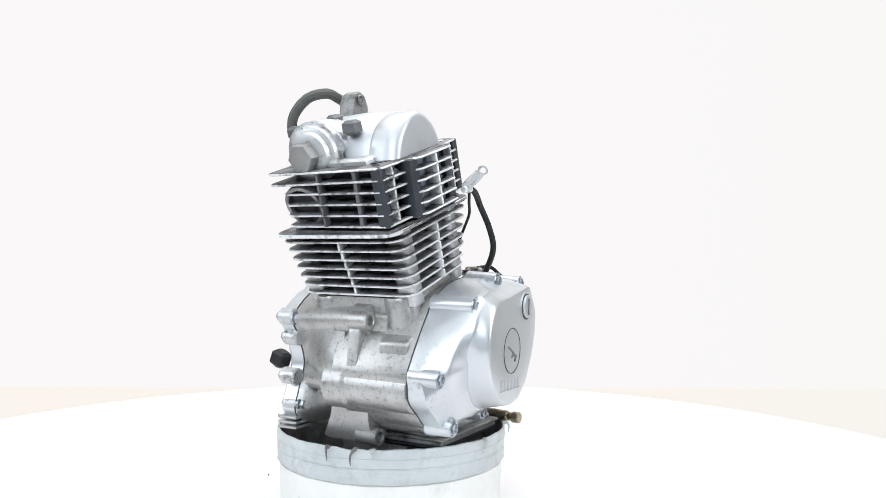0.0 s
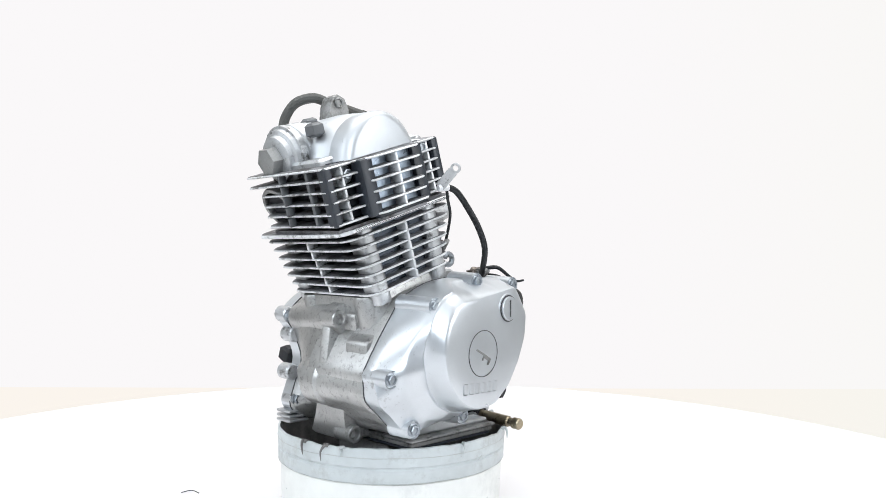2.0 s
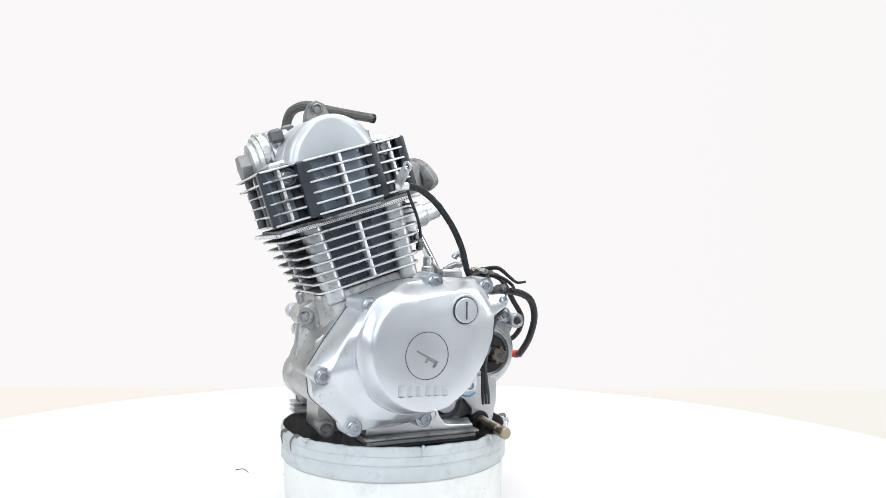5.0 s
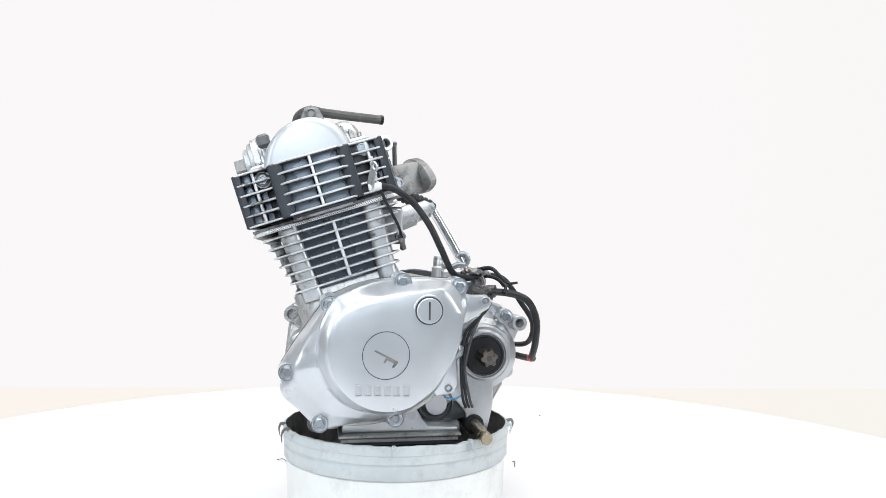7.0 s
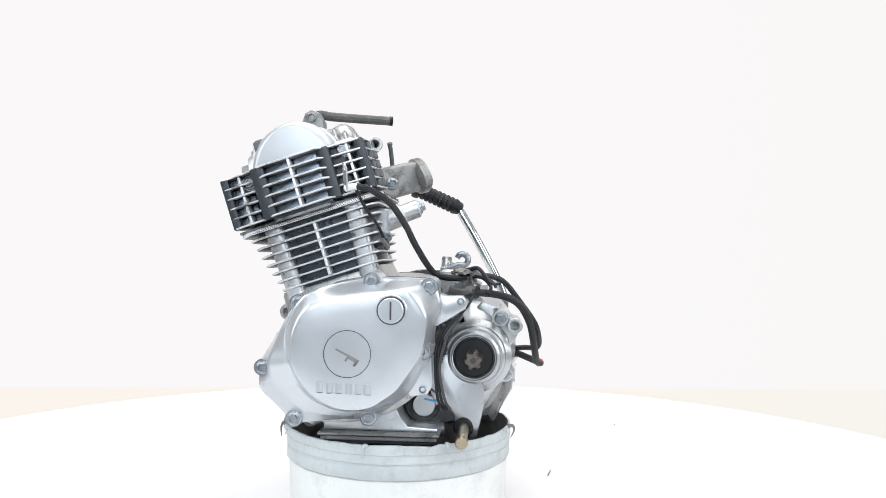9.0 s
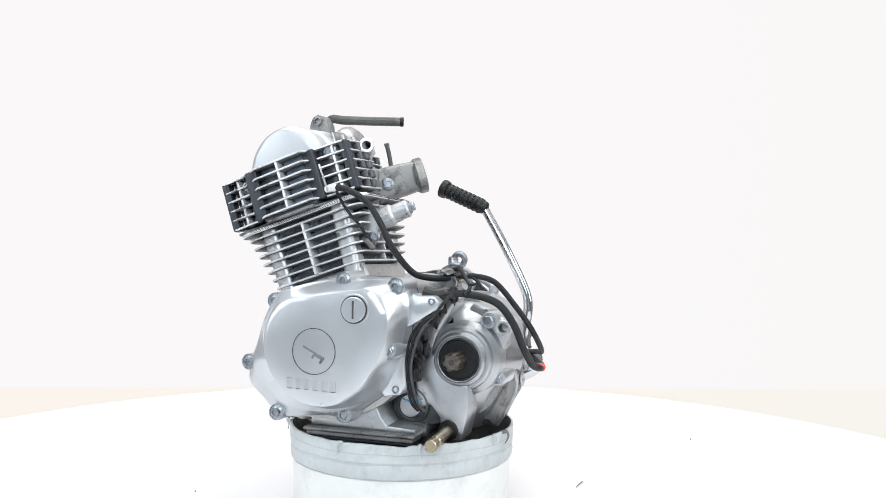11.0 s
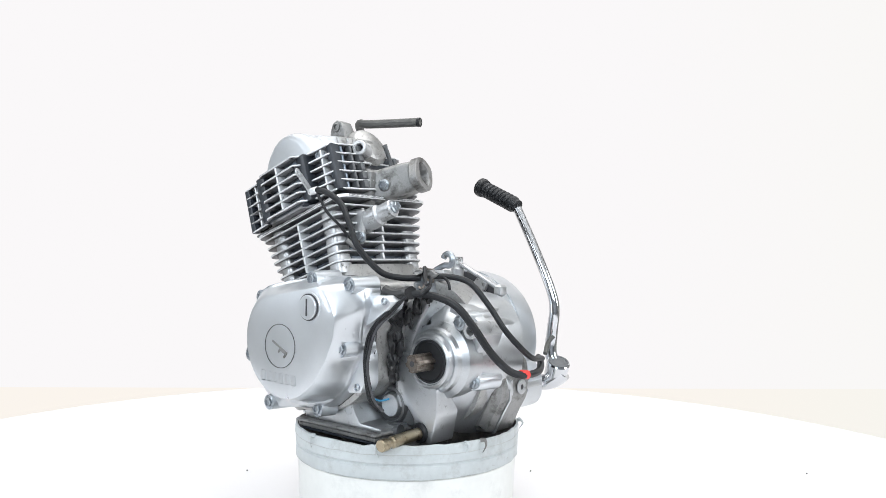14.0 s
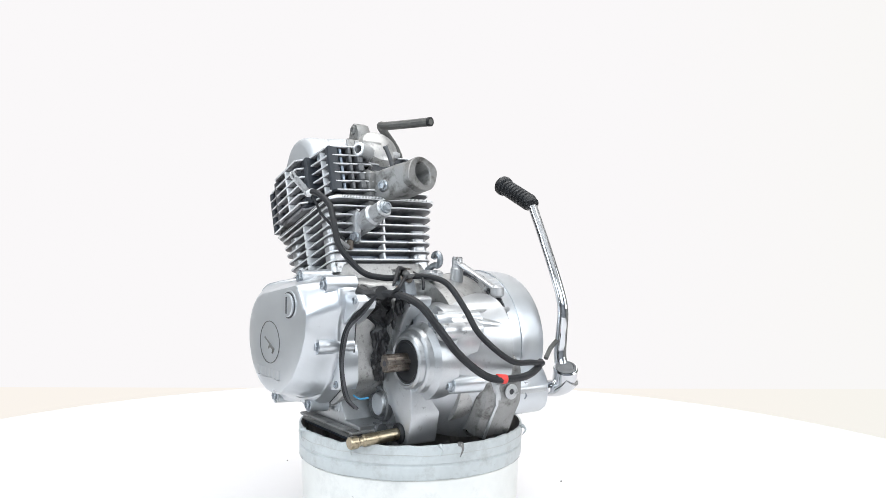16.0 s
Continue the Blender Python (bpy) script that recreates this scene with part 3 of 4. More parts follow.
        block(bm, (x, -0.1731, -0.1475 - 0.0004 * k), (0.0078, 0.0022, 0.0128), 0.0010)
        part("raised_bar", lie(bm), SILVER, cover)
    # ears behind the rear edge
    for pts, hole in (([(0.040, -0.040), (0.060, -0.047), (0.080, -0.047), (0.087, -0.054), (0.083, -0.063), (0.060, -0.078), (0.045, -0.085)], (0.078, -0.0535)),
                      ([(0.038, -0.105), (0.045, -0.120), (0.046, -0.152), (0.040, -0.163), (0.020, -0.166), (0.012, -0.155)], (0.0345, -0.1570))):
        bm = BM()
        plate(bm, pts, -0.0985, -0.122, 0.0025)
        ear = part("ear", bm, SILVER, cover)
        eye(ear, (hole[0], -0.119, hole[1]), (hole[0], -0.1245, hole[1]), 0.0046, 0.0026, BOLT, "screw_hole")
    return cover


build_left_cover()


def build_gearbox():
    """The left rear of the case with the output shaft's seat."""
    box = smooth([(0.050, -0.062), (0.082, -0.052), (0.118, -0.062), (0.138, -0.090), (0.141, -0.128), (0.137, -0.152), (0.126, -0.174), (0.109, -0.202), (0.092, -0.226),
                  (0.070, -0.216), (0.058, -0.185), (0.050, -0.140), (0.046, -0.100)], 4)
    bm = BM()
    at = lambda d, y: [(q.x, y, q.y) for q in inset(box, d)]
    loft(bm, [at(-0.004, 0.060), at(-0.001, 0.024), at(0.003, 0.004), at(0.010, -0.018), at(0.020, -0.032), at(0.032, -0.042)])
    g = part("gearbox_case", bm, BARE, engine, "clean cast aluminium gearbox end of the crankcase")
    c = (0.0915, -0.036, -0.1270)
    bm = BM()
    lathe(bm, c, (0, -1, 0), [(0.0480, -0.02), (0.0470, 0.004), (0.0400, 0.010), (0.0385, 0.016), (0.0360, 0.018), (0.0335, 0.018), (0.0325, 0.024), (0.0300, 0.0260),
                              (0.0285, 0.0260), (0.0272, 0.0235), (0.0262, 0.0235)], 56)
    part("bearing_seat", bm, BARE, g, "stepped machined bearing seat")
    bm = BM()
    lathe(bm, (c[0], -0.058, c[2]), (0, -1, 0), [(0.0262, 0), (0.0262, 0.0025), (0.0240, 0.0032), (0.0225, 0.0020), (0.0125, 0.0024)], 48)
    part("oil_seal", bm, RUBBER, g, "black rubber oil seal")
    bm = BM()
    rings = []
    for y, s in ((-0.050, 1.0), (-0.088, 1.0), (-0.0895, 0.92)):
        ring = []
        for k in range(48):
            a = 2 * math.pi * k / 48
            r = (0.0112 if (k % 8) < 4 else 0.0088) * s
            ring.append((c[0] + r * math.cos(a), y, c[2] + r * math.sin(a)))
        rings.append(ring)
    loft(bm, rings)
    shaft = part("output_shaft", bm, RUSTY, g, "rusty splined output shaft")
    bm = BM()
    lathe(bm, (c[0], -0.0893, c[2]), (0, -1, 0), [(0.0036, 0), (0.0034, 0.0006)], 16)
    part("centre_hole", bm, INK, shaft)
    # stays and bolts
    for x, y, z in ((0.124, -0.042, -0.0795), (0.130, -0.022, -0.1525), (0.0660, -0.030, -0.088)):
        bm = BM()
        lathe(bm, (x, 0.02, z), (0, -1, 0), [(0.0120, 0), (0.0105, 0.018 - y), (0.0095, 0.020 - y)], 20)
        part("bolt_boss", bm, SILVER, g)
        bolt(g, (x, y, z), (0, -1, 0), 0.0058)
    # web down to the shift shaft
    bm = BM()
    plate(bm, corners([(0.034, -0.120), (0.036, -0.165), (0.041, -0.190), (0.055, -0.184), (0.0680, -0.200), (0.068, -0.226), (0.096, -0.226), (0.104, -0.190), (0.104, -0.160), (0.070, -0.125)], 0.004), -0.02, -0.060, 0.003)
    part("guard_web", bm, BARE, g, "flat stepped web beside the sprocket recess")
    for a, b in (((0.130, -0.006, -0.152), (0.105, -0.036, -0.140)), ((0.122, -0.026, -0.082), (0.104, -0.042, -0.104)), ((0.134, 0.060, -0.088), (0.128, -0.010, -0.078))):
        bm = BM()
        rod(bm, a, b, 0.0062, 14, 0.002, 0.0085)
        part("rib", bm, BARE, g)
    # dark wall of the sprocket recess
    bm = BM()
    plate(bm, smooth([(0.040, -0.070), (0.060, -0.052), (0.086, -0.054), (0.070, -0.082), (0.056, -0.112), (0.056, -0.160), (0.046, -0.168), (0.040, -0.120)], 4), -0.02, -0.050, 0.004)
    part("recess_wall", bm, CAST, g, "grimy wall of the sprocket recess")
    # shift shaft
    bm = BM()
    rod(bm, (0.079, -0.020, -0.2130), (0.0790, -0.064, -0.2140), 0.0125, 24, 0.002)
    seat = part("shaft_sleeve", bm, RUBBER, g, "dark shift shaft sleeve")
    bm = BM()
    lathe(bm, (0.079, -0.050, -0.2135), Vector((0.0014, -0.088, -0.0038)), [(0.0072, 0), (0.0072, 0.060), (0.0058, 0.062), (0.0058, 0.067), (0.0074, 0.069), (0.0074, 0.0775), (0.0064, 0.0790)], 20)
    part("shift_shaft", bm, BRASSY, g, "brassy worn shift shaft with a grooved end")
    # round drum cap behind the cover's lower corner
    # Seat, lip and recess are coloured dark to put in the recess's shade.
    bm = BM()
    lathe(bm, (0.030, -0.040, -0.1870), (0, -1, 0), [(0.0300, 0), (0.0295, 0.012), (0.0235, 0.014), (0.0225, 0.020), (0.0205, 0.022), (0.0190, 0.018), (0.0150, 0.015)], 40)
    part("drum_seat", bm, DARK_CAST, g)
    bm = BM()
    lathe(bm, (0.030, -0.048, -0.1870), (0, -1, 0), [(0.0150, 0), (0.0148, 0.012), (0.0135, 0.0145)], 36)
    part("drum_cap", bm, BARE, g, "round cast drum cap in a recess painted dark for shade")
    bm = BM()
    sweep(bm, [(-0.026, -0.078, -0.180), (-0.016, -0.080, -0.200), (0.000, -0.078, -0.212), (0.026, -0.074, -0.216), (0.056, -0.070, -0.214)], 0.0085, 12, 6)
    part("recess_lip", bm, DARK_CAST, g, "rounded lip round the drum recess, darkened for its shade")
    bm = BM()
    plate(bm, smooth([(-0.006, -0.180), (0.014, -0.160), (0.050, -0.158), (0.072, -0.180), (0.068, -0.208), (0.016, -0.210)], 4), 0.0, -0.052, 0.004)
    part("drum_recess", bm, DARK_CAST, g)
    # caked grease in the sprocket recess
    arc = smooth([(0.086, -0.043), (0.068, -0.046), (0.056, -0.056), (0.051, -0.076), (0.048, -0.100), (0.044, -0.125), (0.040, -0.156)], 12, False)
    bm, rows = BM(), []
    for i, p in enumerate(arc):
        k = i / (len(arc) - 1)
        row = []
        for j in range(17):
            v = j / 16
            rough = noise.noise(Vector((k * 14, v * 7, 3.0))) + 0.5 * noise.noise(Vector((k * 40, v * 18, 9.0)))
            y0 = -0.056 - 0.006 * noise.noise(Vector((k * 9, 0, 1.0)))
            y1 = -0.101 + 0.012 * noise.noise(Vector((k * 11, 5.0, 1.0))) + 0.030 * k
            lift = 0.0035 * rough - 0.005 * abs(2 * v - 1) ** 4 + 0.0015
            row.append(bm.verts.new((p.x + lift, y0 + (y1 - y0) * v, p.y - lift * (1 - k))))
        rows.append(row)
    for q, w in zip(rows, rows[1:]):
        for j in range(16):
            bm.faces.new((q[j], q[j + 1], w[j + 1], w[j]))
    part("grease_cake", bm, GREASE, g, "thick cake of black chain grease")
    rnd = random.Random(11)
    for q in range(26):
        k = q / 25
        c = Vector((0.084 - 0.036 * min(1, k * 1.6), -0.052 - 0.030 * k, -0.048 - 0.088 * k ** 1.4)) + Vector([rnd.uniform(-0.005, 0.005) for _ in range(3)])
        bm = BM()
        bmesh.ops.create_icosphere(bm, subdivisions=3, radius=1.0)
        size = rnd.uniform(0.0038, 0.0070)
        for v in bm.verts:
            v.co = c + Vector((0, 0.004, 0)) + Vector((v.co.x * 0.8, v.co.y * 0.5, v.co.z * 1.4)) * size * (1 + 0.55 * noise.noise(v.co * 1.5 + Vector((q, 0, 0))))
        part("grease_lump", bm, GREASE, g)
    # rear of the case, drawn in towards the tub, with two upright ribs
    low = [(0.060, -0.130), (0.118, -0.118), (0.139, -0.135), (0.141, -0.158), (0.139, -0.180), (0.128, -0.199), (0.115, -0.226), (0.060, -0.226)]
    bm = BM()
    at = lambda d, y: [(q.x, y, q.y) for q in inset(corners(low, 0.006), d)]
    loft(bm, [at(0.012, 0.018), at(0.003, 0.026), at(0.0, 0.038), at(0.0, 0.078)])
    # Oily wall; the shade of its set-back place is also in its dark tone.
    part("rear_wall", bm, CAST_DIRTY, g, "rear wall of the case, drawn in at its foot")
    for y in (0.040,):
        bm = BM()
        loft(bm, [[(x, y + d, z) for x, z in ((0.128, -0.150), (0.1425, -0.156), (0.1405, -0.181), (0.1295, -0.200), (0.1165, -0.226), (0.094, -0.226))] for d in (-0.002, 0.002)])
        part("upright_rib", bm, BARE, g)
    bm = BM()
    sweep(bm, [(0.136, 0.034, -0.150), (0.139, 0.040, -0.164), (0.134, 0.046, -0.176), (0.128, 0.040, -0.170)], 0.0042, 10, 4)
    part("cast_hook", bm, BARE, g)
    # ridge along the upper deck
    bm = BM()
    sweep(bm, [(0.118, -0.034, -0.070), (0.126, 0.000, -0.070), (0.122, 0.040, -0.068), (0.112, 0.079, -0.068)], 0.0036, 10, 5)
    part("deck_ridge", bm, BARE, g)
    eye(g, (0.142, 0.060, -0.166), (0.145, 0.060, -0.166), 0.0095, 0.0035, CAST, "screw_ear")
    bm = BM()
    block(bm, (0.127, 0.066, -0.165), (0.026, 0.030, 0.020), 0.005)
    part("rear_boss", bm, CAST, g)
    return g


build_gearbox()


def build_right_cover():
    rim = CLUTCH_RIM
    bm = BM()
    at = lambda d, y: [(q.x, y, q.y) for q in inset(rim, d)]
    loft(bm, [at(0, 0.081), at(0, 0.100), at(0.004, 0.105), at(0.010, 0.108)])
    cover = part("clutch_cover", bm, SILVER, engine, "silver clutch cover on the kickstart side")
    bm = BM()
    lathe(bm, (0.020, 0.084, -0.116), (0, 1, 0), [(0.0945, 0), (0.0940, 0.044), (0.0915, 0.058), (0.0830, 0.066), (0.0660, 0.070), (0.0300, 0.071)], 64)
    part("clutch_dome", bm, SILVER, cover)
    for y, r, wide, m, n in ((0.0838, 0.0951, 0.0012, INK, "seam_line"), (0.1010, 0.0958, 0.0050, SILVER, "flange_ring")):
        bm = BM()
        lathe(bm, (0.020, y, -0.116), (0, 1, 0), [(r - 0.002, 0), (r, 0.0004), (r, wide - 0.0004), (r - 0.002, wide)], 64)
        part(n, bm, m, cover)
    bm = BM()
    plate(bm, inset(rim, -0.0006), 0.0795, 0.0812, 0.0002)
    part("gasket", bm, INK, cover, "thin dark gasket line")
    for x, z in ((-0.131, -0.078), (-0.122, -0.104), (-0.126, -0.152), (-0.119, -0.188), (0.110, -0.166), (0.060, -0.040)):
        bm = BM()
        rod(bm, (x, 0.078, z), (x, 0.101, z), 0.0105, 20, 0.002)
        part("bolt_boss", bm, CAST, cover)
        bolt(cover, (x, 0.101, z), (0, 1, 0), 0.0055)
    for x, z in ((-0.131, -0.080), (-0.119, -0.187)):
        bolt(cover, (x - 0.002, 0.077, z), (0, -1, 0), 0.0058)
    bm = BM()
    block(bm, (0, 0, 0), (0.020, 0.022, 0.022), 0.004, Matrix.Translation((-0.094, 0.136, -0.138)) @ Matrix.Rotation(radians(20), 4, "X"))
    part("oil_filler_cap", bm, RUBBER, cover, "black plastic oil filler cap")
    for k in range(3):
        bm = BM()
        block(bm, (-0.118, 0.090, -0.203 - 0.006 * k), (0.030, 0.030, 0.0035), 0.001)
        part("rib", bm, CAST, cover)
    bm = BM()
    rod(bm, (0.112, 0.062, -0.172), (0.112, 0.140, -0.172), 0.0125, 24, 0.003)
    part("kick_boss", bm, CAST, cover)
    bm = BM()
    plate(bm, smooth([(0.080, -0.130), (0.104, -0.138), (0.120, -0.156), (0.124, -0.176), (0.118, -0.198), (0.092, -0.208), (0.062, -0.200), (0.060, -0.160)], 4), 0.078, 0.142, 0.005)
    part("kick_housing", bm, SILVER, cover)
    bolt(cover, (0.118, 0.100, -0.178), (1, -0.4, 0), 0.0052)
    bm = BM()
    rod(bm, (0.112, 0.130, -0.172), (0.118, 0.168, -0.172), 0.0085, 18)
    part("kick_shaft", bm, CHROME, cover)
    return cover


build_right_cover()


def build_kickstart():
    bm = BM()
    sweep(bm, [(0.110, 0.156, -0.176), (0.122, 0.158, -0.174), (0.134, 0.161, -0.168), (0.142, 0.163, -0.160)], 0.0125, 16, 4, flat=0.85)
    kick = part("kickstart_lever", bm, CHROME, engine, "chromed folding kickstart lever")
    axis = Vector((0.38, -0.28, 0.9)).normalized()
    base = Vector((0.129, 0.164, -0.165))
    bm = BM()
    lathe(bm, base, axis, [(0.0135, 0), (0.0160, 0.002), (0.0160, 0.021), (0.0145, 0.023)], 28)
    part("pivot", bm, CHROME, kick)
    bm = BM()
    lathe(bm, base + axis * 0.0225, axis, [(0.0138, 0), (0.0138, 0.0012), (0.0110, 0.0022), (0.0100, 0.0012), (0.003, 0.001)], 24)
    part("pivot_cap", bm, DARK_CAST, kick)
    bm = BM()
    sweep(bm, [(0.128, 0.163, -0.152), (0.1215, 0.163, -0.132), (0.1248, 0.1622, -0.100), (0.1285, 0.1605, -0.072), (0.1212, 0.1605, -0.044), (0.091, 0.1635, 0.015), (0.060, 0.168, 0.068)],
          lambda k: 0.0092 - 0.0024 * min(1, k * 1.6), 14, 6)
    part("arm", bm, CHROME, kick)
    a, b = Vector((0.057, 0.168, 0.073)), Vector((-0.011, 0.172, 0.104))
    d = b - a
    bm = BM()
    prof = [(0.006, -0.006), (0.0095, -0.004), (0.0105, 0.002)]
    n = 8
    for k in range(n):
        h0 = 0.004 + k * (d.length - 0.014) / n
        step = (d.length - 0.014) / n
        prof += [(0.0118, h0), (0.0122, h0 + step * 0.5), (0.0105, h0 + step * 0.72), (0.0105, h0 + step * 0.9)]
    prof += [(0.0135, d.length - 0.009), (0.0145, d.length - 0.004), (0.0140, d.length), (0.010, d.length + 0.001)]
    lathe(bm, a, d, prof, 28)
    part("grip", bm, RUBBER, kick, "ribbed black rubber pedal grip")


build_kickstart()


# ---------------------------------------------------------------- barrel
# Black core paint, lightened and blued by a painted-in reflection.
PANEL_DARK = surface("dark_blue_reflection_paint", (0.14, 0.165, 0.20), 0.28, 0.6, 700, 0.2, 0.25, (0.16, 0.16, 0.16), 50, (0.6, 0.75))
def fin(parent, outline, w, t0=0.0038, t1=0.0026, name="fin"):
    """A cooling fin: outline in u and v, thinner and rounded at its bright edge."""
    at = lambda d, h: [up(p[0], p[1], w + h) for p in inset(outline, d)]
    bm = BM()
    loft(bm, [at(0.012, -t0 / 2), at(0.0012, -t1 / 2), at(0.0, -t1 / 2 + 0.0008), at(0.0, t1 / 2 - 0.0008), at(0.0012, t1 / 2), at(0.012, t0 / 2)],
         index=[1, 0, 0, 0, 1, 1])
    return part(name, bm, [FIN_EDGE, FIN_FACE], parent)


def build_barrel():
    bm = BM()
    at = lambda hu, hv, w: [up(p.x, p.y, w) for p in rounded(hu, hv, 0.016, 0.0, LV)]
    loft(bm, [at(0.047, 0.064, 0.010), at(0.052, 0.066, 0.060), at(0.058, 0.068, 0.104)])
    barrel = part("barrel", bm, PANEL_DARK, engine, "finned cylinder barrel with dark painted core")
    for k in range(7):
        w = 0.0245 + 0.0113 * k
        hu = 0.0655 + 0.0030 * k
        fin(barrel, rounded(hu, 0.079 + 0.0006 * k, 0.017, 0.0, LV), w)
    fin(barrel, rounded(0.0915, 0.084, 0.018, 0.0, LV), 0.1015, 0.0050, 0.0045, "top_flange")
    dots = BM()
    for k in range(120):
        t = k / 120
        edge = [(-0.072 + 0.144 * t * 120 / 60, LV - 0.0842, 0, -1) if k < 60 else (0.0917, LV - 0.066 + 0.132 * (k - 60) / 60, 1, 0)][0]
        for dw in (-0.0008, 0.0010):
            c = up(edge[0] + (0.0012 if dw > 0 else 0) * (1 if k < 60 else 0), edge[1], 0.1015 + dw)
            lathe(dots, c, up(edge[2], edge[3], 0) - up(0, 0, 0), [(0.0006, -0.0004), (0.0006, 0.0002)], 6)
    tagged(part("gasket_perforation", dots, INK, barrel, "rows of tiny dark gasket holes"), kind="stuff")
    for u, v in ((-0.046, -0.060), (0.046, -0.060), (-0.046, 0.060), (0.046, 0.060)):
        bm = BM()
        loft(bm, [[up(u * (1 + 0.12 * q) + p.x, LV + v * 1.06 + p.y, w) for p in rounded(0.0115, 0.0125, 0.007)] for q, w in ((0, 0.010), (1, 0.101))])
        part("stud_column", bm, CAST, barrel)
    # fin webs in the middle of each side
    for u0, v0, u1, v1 in ((0.002, -0.099, 0.0, -1), (-0.071, LV, -1, 0), (0.071, LV, 1, 0)):
        for k in range(6):
            bm = BM()
            w = 0.0245 + 0.0113 * (k + 0.5)
            grow = 0.0030 * k
            c = Vector((u0 + u1 * (grow - 0.0135), v0 - v1 * 0.004, w))
            size = (0.0035 if u1 == 0 else 0.014, 0.020 if u1 == 0 else 0.0035, 0.0098)
            block(bm, c, size, 0.0008, BARREL)
            part("web", bm, FIN_EDGE, barrel)
    # breather stub leaning back beside the barrel
    bm = BM()
    a, b = Vector((-0.052, -0.060, 0.030)), Vector((0.021, -0.048, 0.060))
    lathe(bm, a, b - a, [(0.0150, 0), (0.0142, 0.055), (0.0115, 0.058), (0.0115, 0.0765), (0.0098, 0.0785)], 24)
    stub = part("tensioner", bm, CAST, barrel, "cam chain tensioner tube with a hexagon bolt")
    bolt(stub, b, b - a, 0.0060, 0.006)
    bm = BM()
    block(bm, (-0.030, -0.066, 0.036), (0.030, 0.010, 0.046), 0.004)
    flange = part("tensioner_flange", bm, CAST, barrel)
    bolt(flange, (-0.018, -0.070, 0.022), (0.4, -1, 0), 0.0052)
    bm = BM()
    block(bm, (-0.0165, -0.078, 0.012), (0.006, 0.008, 0.014), 0.002)
    part("earth_lug", bm, RUSTY, barrel, "rust-stained earth lug")
    return barrel


build_barrel()


# ---------------------------------------------------------------- cylinder head
def build_head():
    bm = BM()
    at = lambda pts, w: [up(p[0], p[1], w) for p in pts]
    core = rounded(0.068, 0.066, 0.014, 0.0, -0.028)
    loft(bm, [at(core, 0.103), at(core, 0.176)])
    head = part("cylinder_head", bm, BLACK, engine, "finned cylinder head with black painted posts and bright fin edges")
    near = [(-0.095, -0.100), (-0.091, -0.106), (-0.054, -0.108), (-0.047, -0.111), (-0.041, -0.118), (-0.036, -0.121), (0.030, -0.121), (0.034, -0.118),
            (0.039, -0.108), (0.045, -0.104), (0.080, -0.099), (0.087, -0.092)]

    def plan(k):
        """The fin's outline on level k: notched for the intake, shorter at the front corner lower down."""
        cut, rear = (0.008, 0.088) if k < 2 else (0.008, 0.072) if k < 4 else (0.002, 0.070)
        far = [(0.093, -0.040), (0.088, -0.034), (0.074, -0.030), (0.070, -0.020), (0.070, 0.020), (rear, 0.028), (rear, 0.046), (rear - 0.008, 0.054), (0.0, 0.060),
               (-0.088 + cut, 0.056 - 2 * cut), (-0.096 + cut, 0.046 - 2 * cut), (-0.097 + cut, 0.0)]
        return [Vector(p) for p in near + far]

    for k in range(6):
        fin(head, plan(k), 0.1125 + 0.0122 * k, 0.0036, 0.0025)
    bm = BM()
    lo = inset(plan(0), 0.005)
    loft(bm, [at(lo, 0.104), at(lo, 0.107)])
    part("base_lip", bm, FIN_FACE, head)
    # black posts that join the fins
    for u, v, su, sv in ((-0.0895, -0.0990, 0.0100, 0.013), (-0.0440, -0.1065, 0.0170, 0.018), (0.0375, -0.1020, 0.0160, 0.017), (0.0815, -0.0905, 0.0110, 0.014)):
        bm = BM()
        block(bm, (u, v, 0.1425), (su, sv, 0.064), 0.0015, BARREL)
        part("post", bm, BLACK, head)
    bm = BM()
    block(bm, (-0.003, -0.098, 0.109), (0.076, 0.034, 0.007), 0.002, BARREL)
    part("lower_panel", bm, BLACK, head)
    # silver webs between the fins
    for u, v, su, sv in ((-0.003, -0.108, 0.0034, 0.024), (-0.071, -0.096, 0.0036, 0.018), (0.066, -0.090, 0.0036, 0.018), (-0.089, -0.070, 0.008, 0.005), (-0.090, -0.022, 0.010, 0.003),
                         (0.088, -0.055, 0.012, 0.008), (0.086, -0.068, 0.010, 0.004), (0.066, 0.035, 0.012, 0.005)):
        for k in range(5):
            bm = BM()
            block(bm, (u, v, 0.1125 + 0.0122 * (k + 0.5)), (su, sv, 0.0105), 0.0010, BARREL)
            part("web", bm, FIN_EDGE if v < -0.07 else DARK_CAST, head)
    # recess panels, their blue-grey a reflection put into the colour
    for u, su, v in ((-0.021, 0.030, -0.103), (0.015, 0.030, -0.103), (-0.061, 0.014, -0.090), (-0.080, 0.010, -0.090), (0.056, 0.018, -0.085), (0.078, 0.012, -0.078)):
        bm = BM()
        block(bm, (u, v, 0.1440), (su, 0.004, 0.0600), 0.001, BARREL)
        part("recess_panel", bm, PANEL, head)
    # head bolts on the near face
    for u, v, w in ((-0.061, -0.0975, 0.1620), (0.060, -0.0935, 0.1665)):
        bm = BM()
        lathe(bm, up(u, v + 0.02, w), (0, -1, 0), [(0.0110, 0), (0.0105, 0.018), (0.0095, 0.0195)], 22)
        part("bolt_boss", bm, CAST, head)
        bolt(head, up(u, v, w), (0, -1, 0), 0.0062, 0.005)
    eye(head, up(0.086, -0.036, 0.1680), up(0.096, -0.058, 0.1680), 0.0100, 0.0052, CAST, "head_ear")
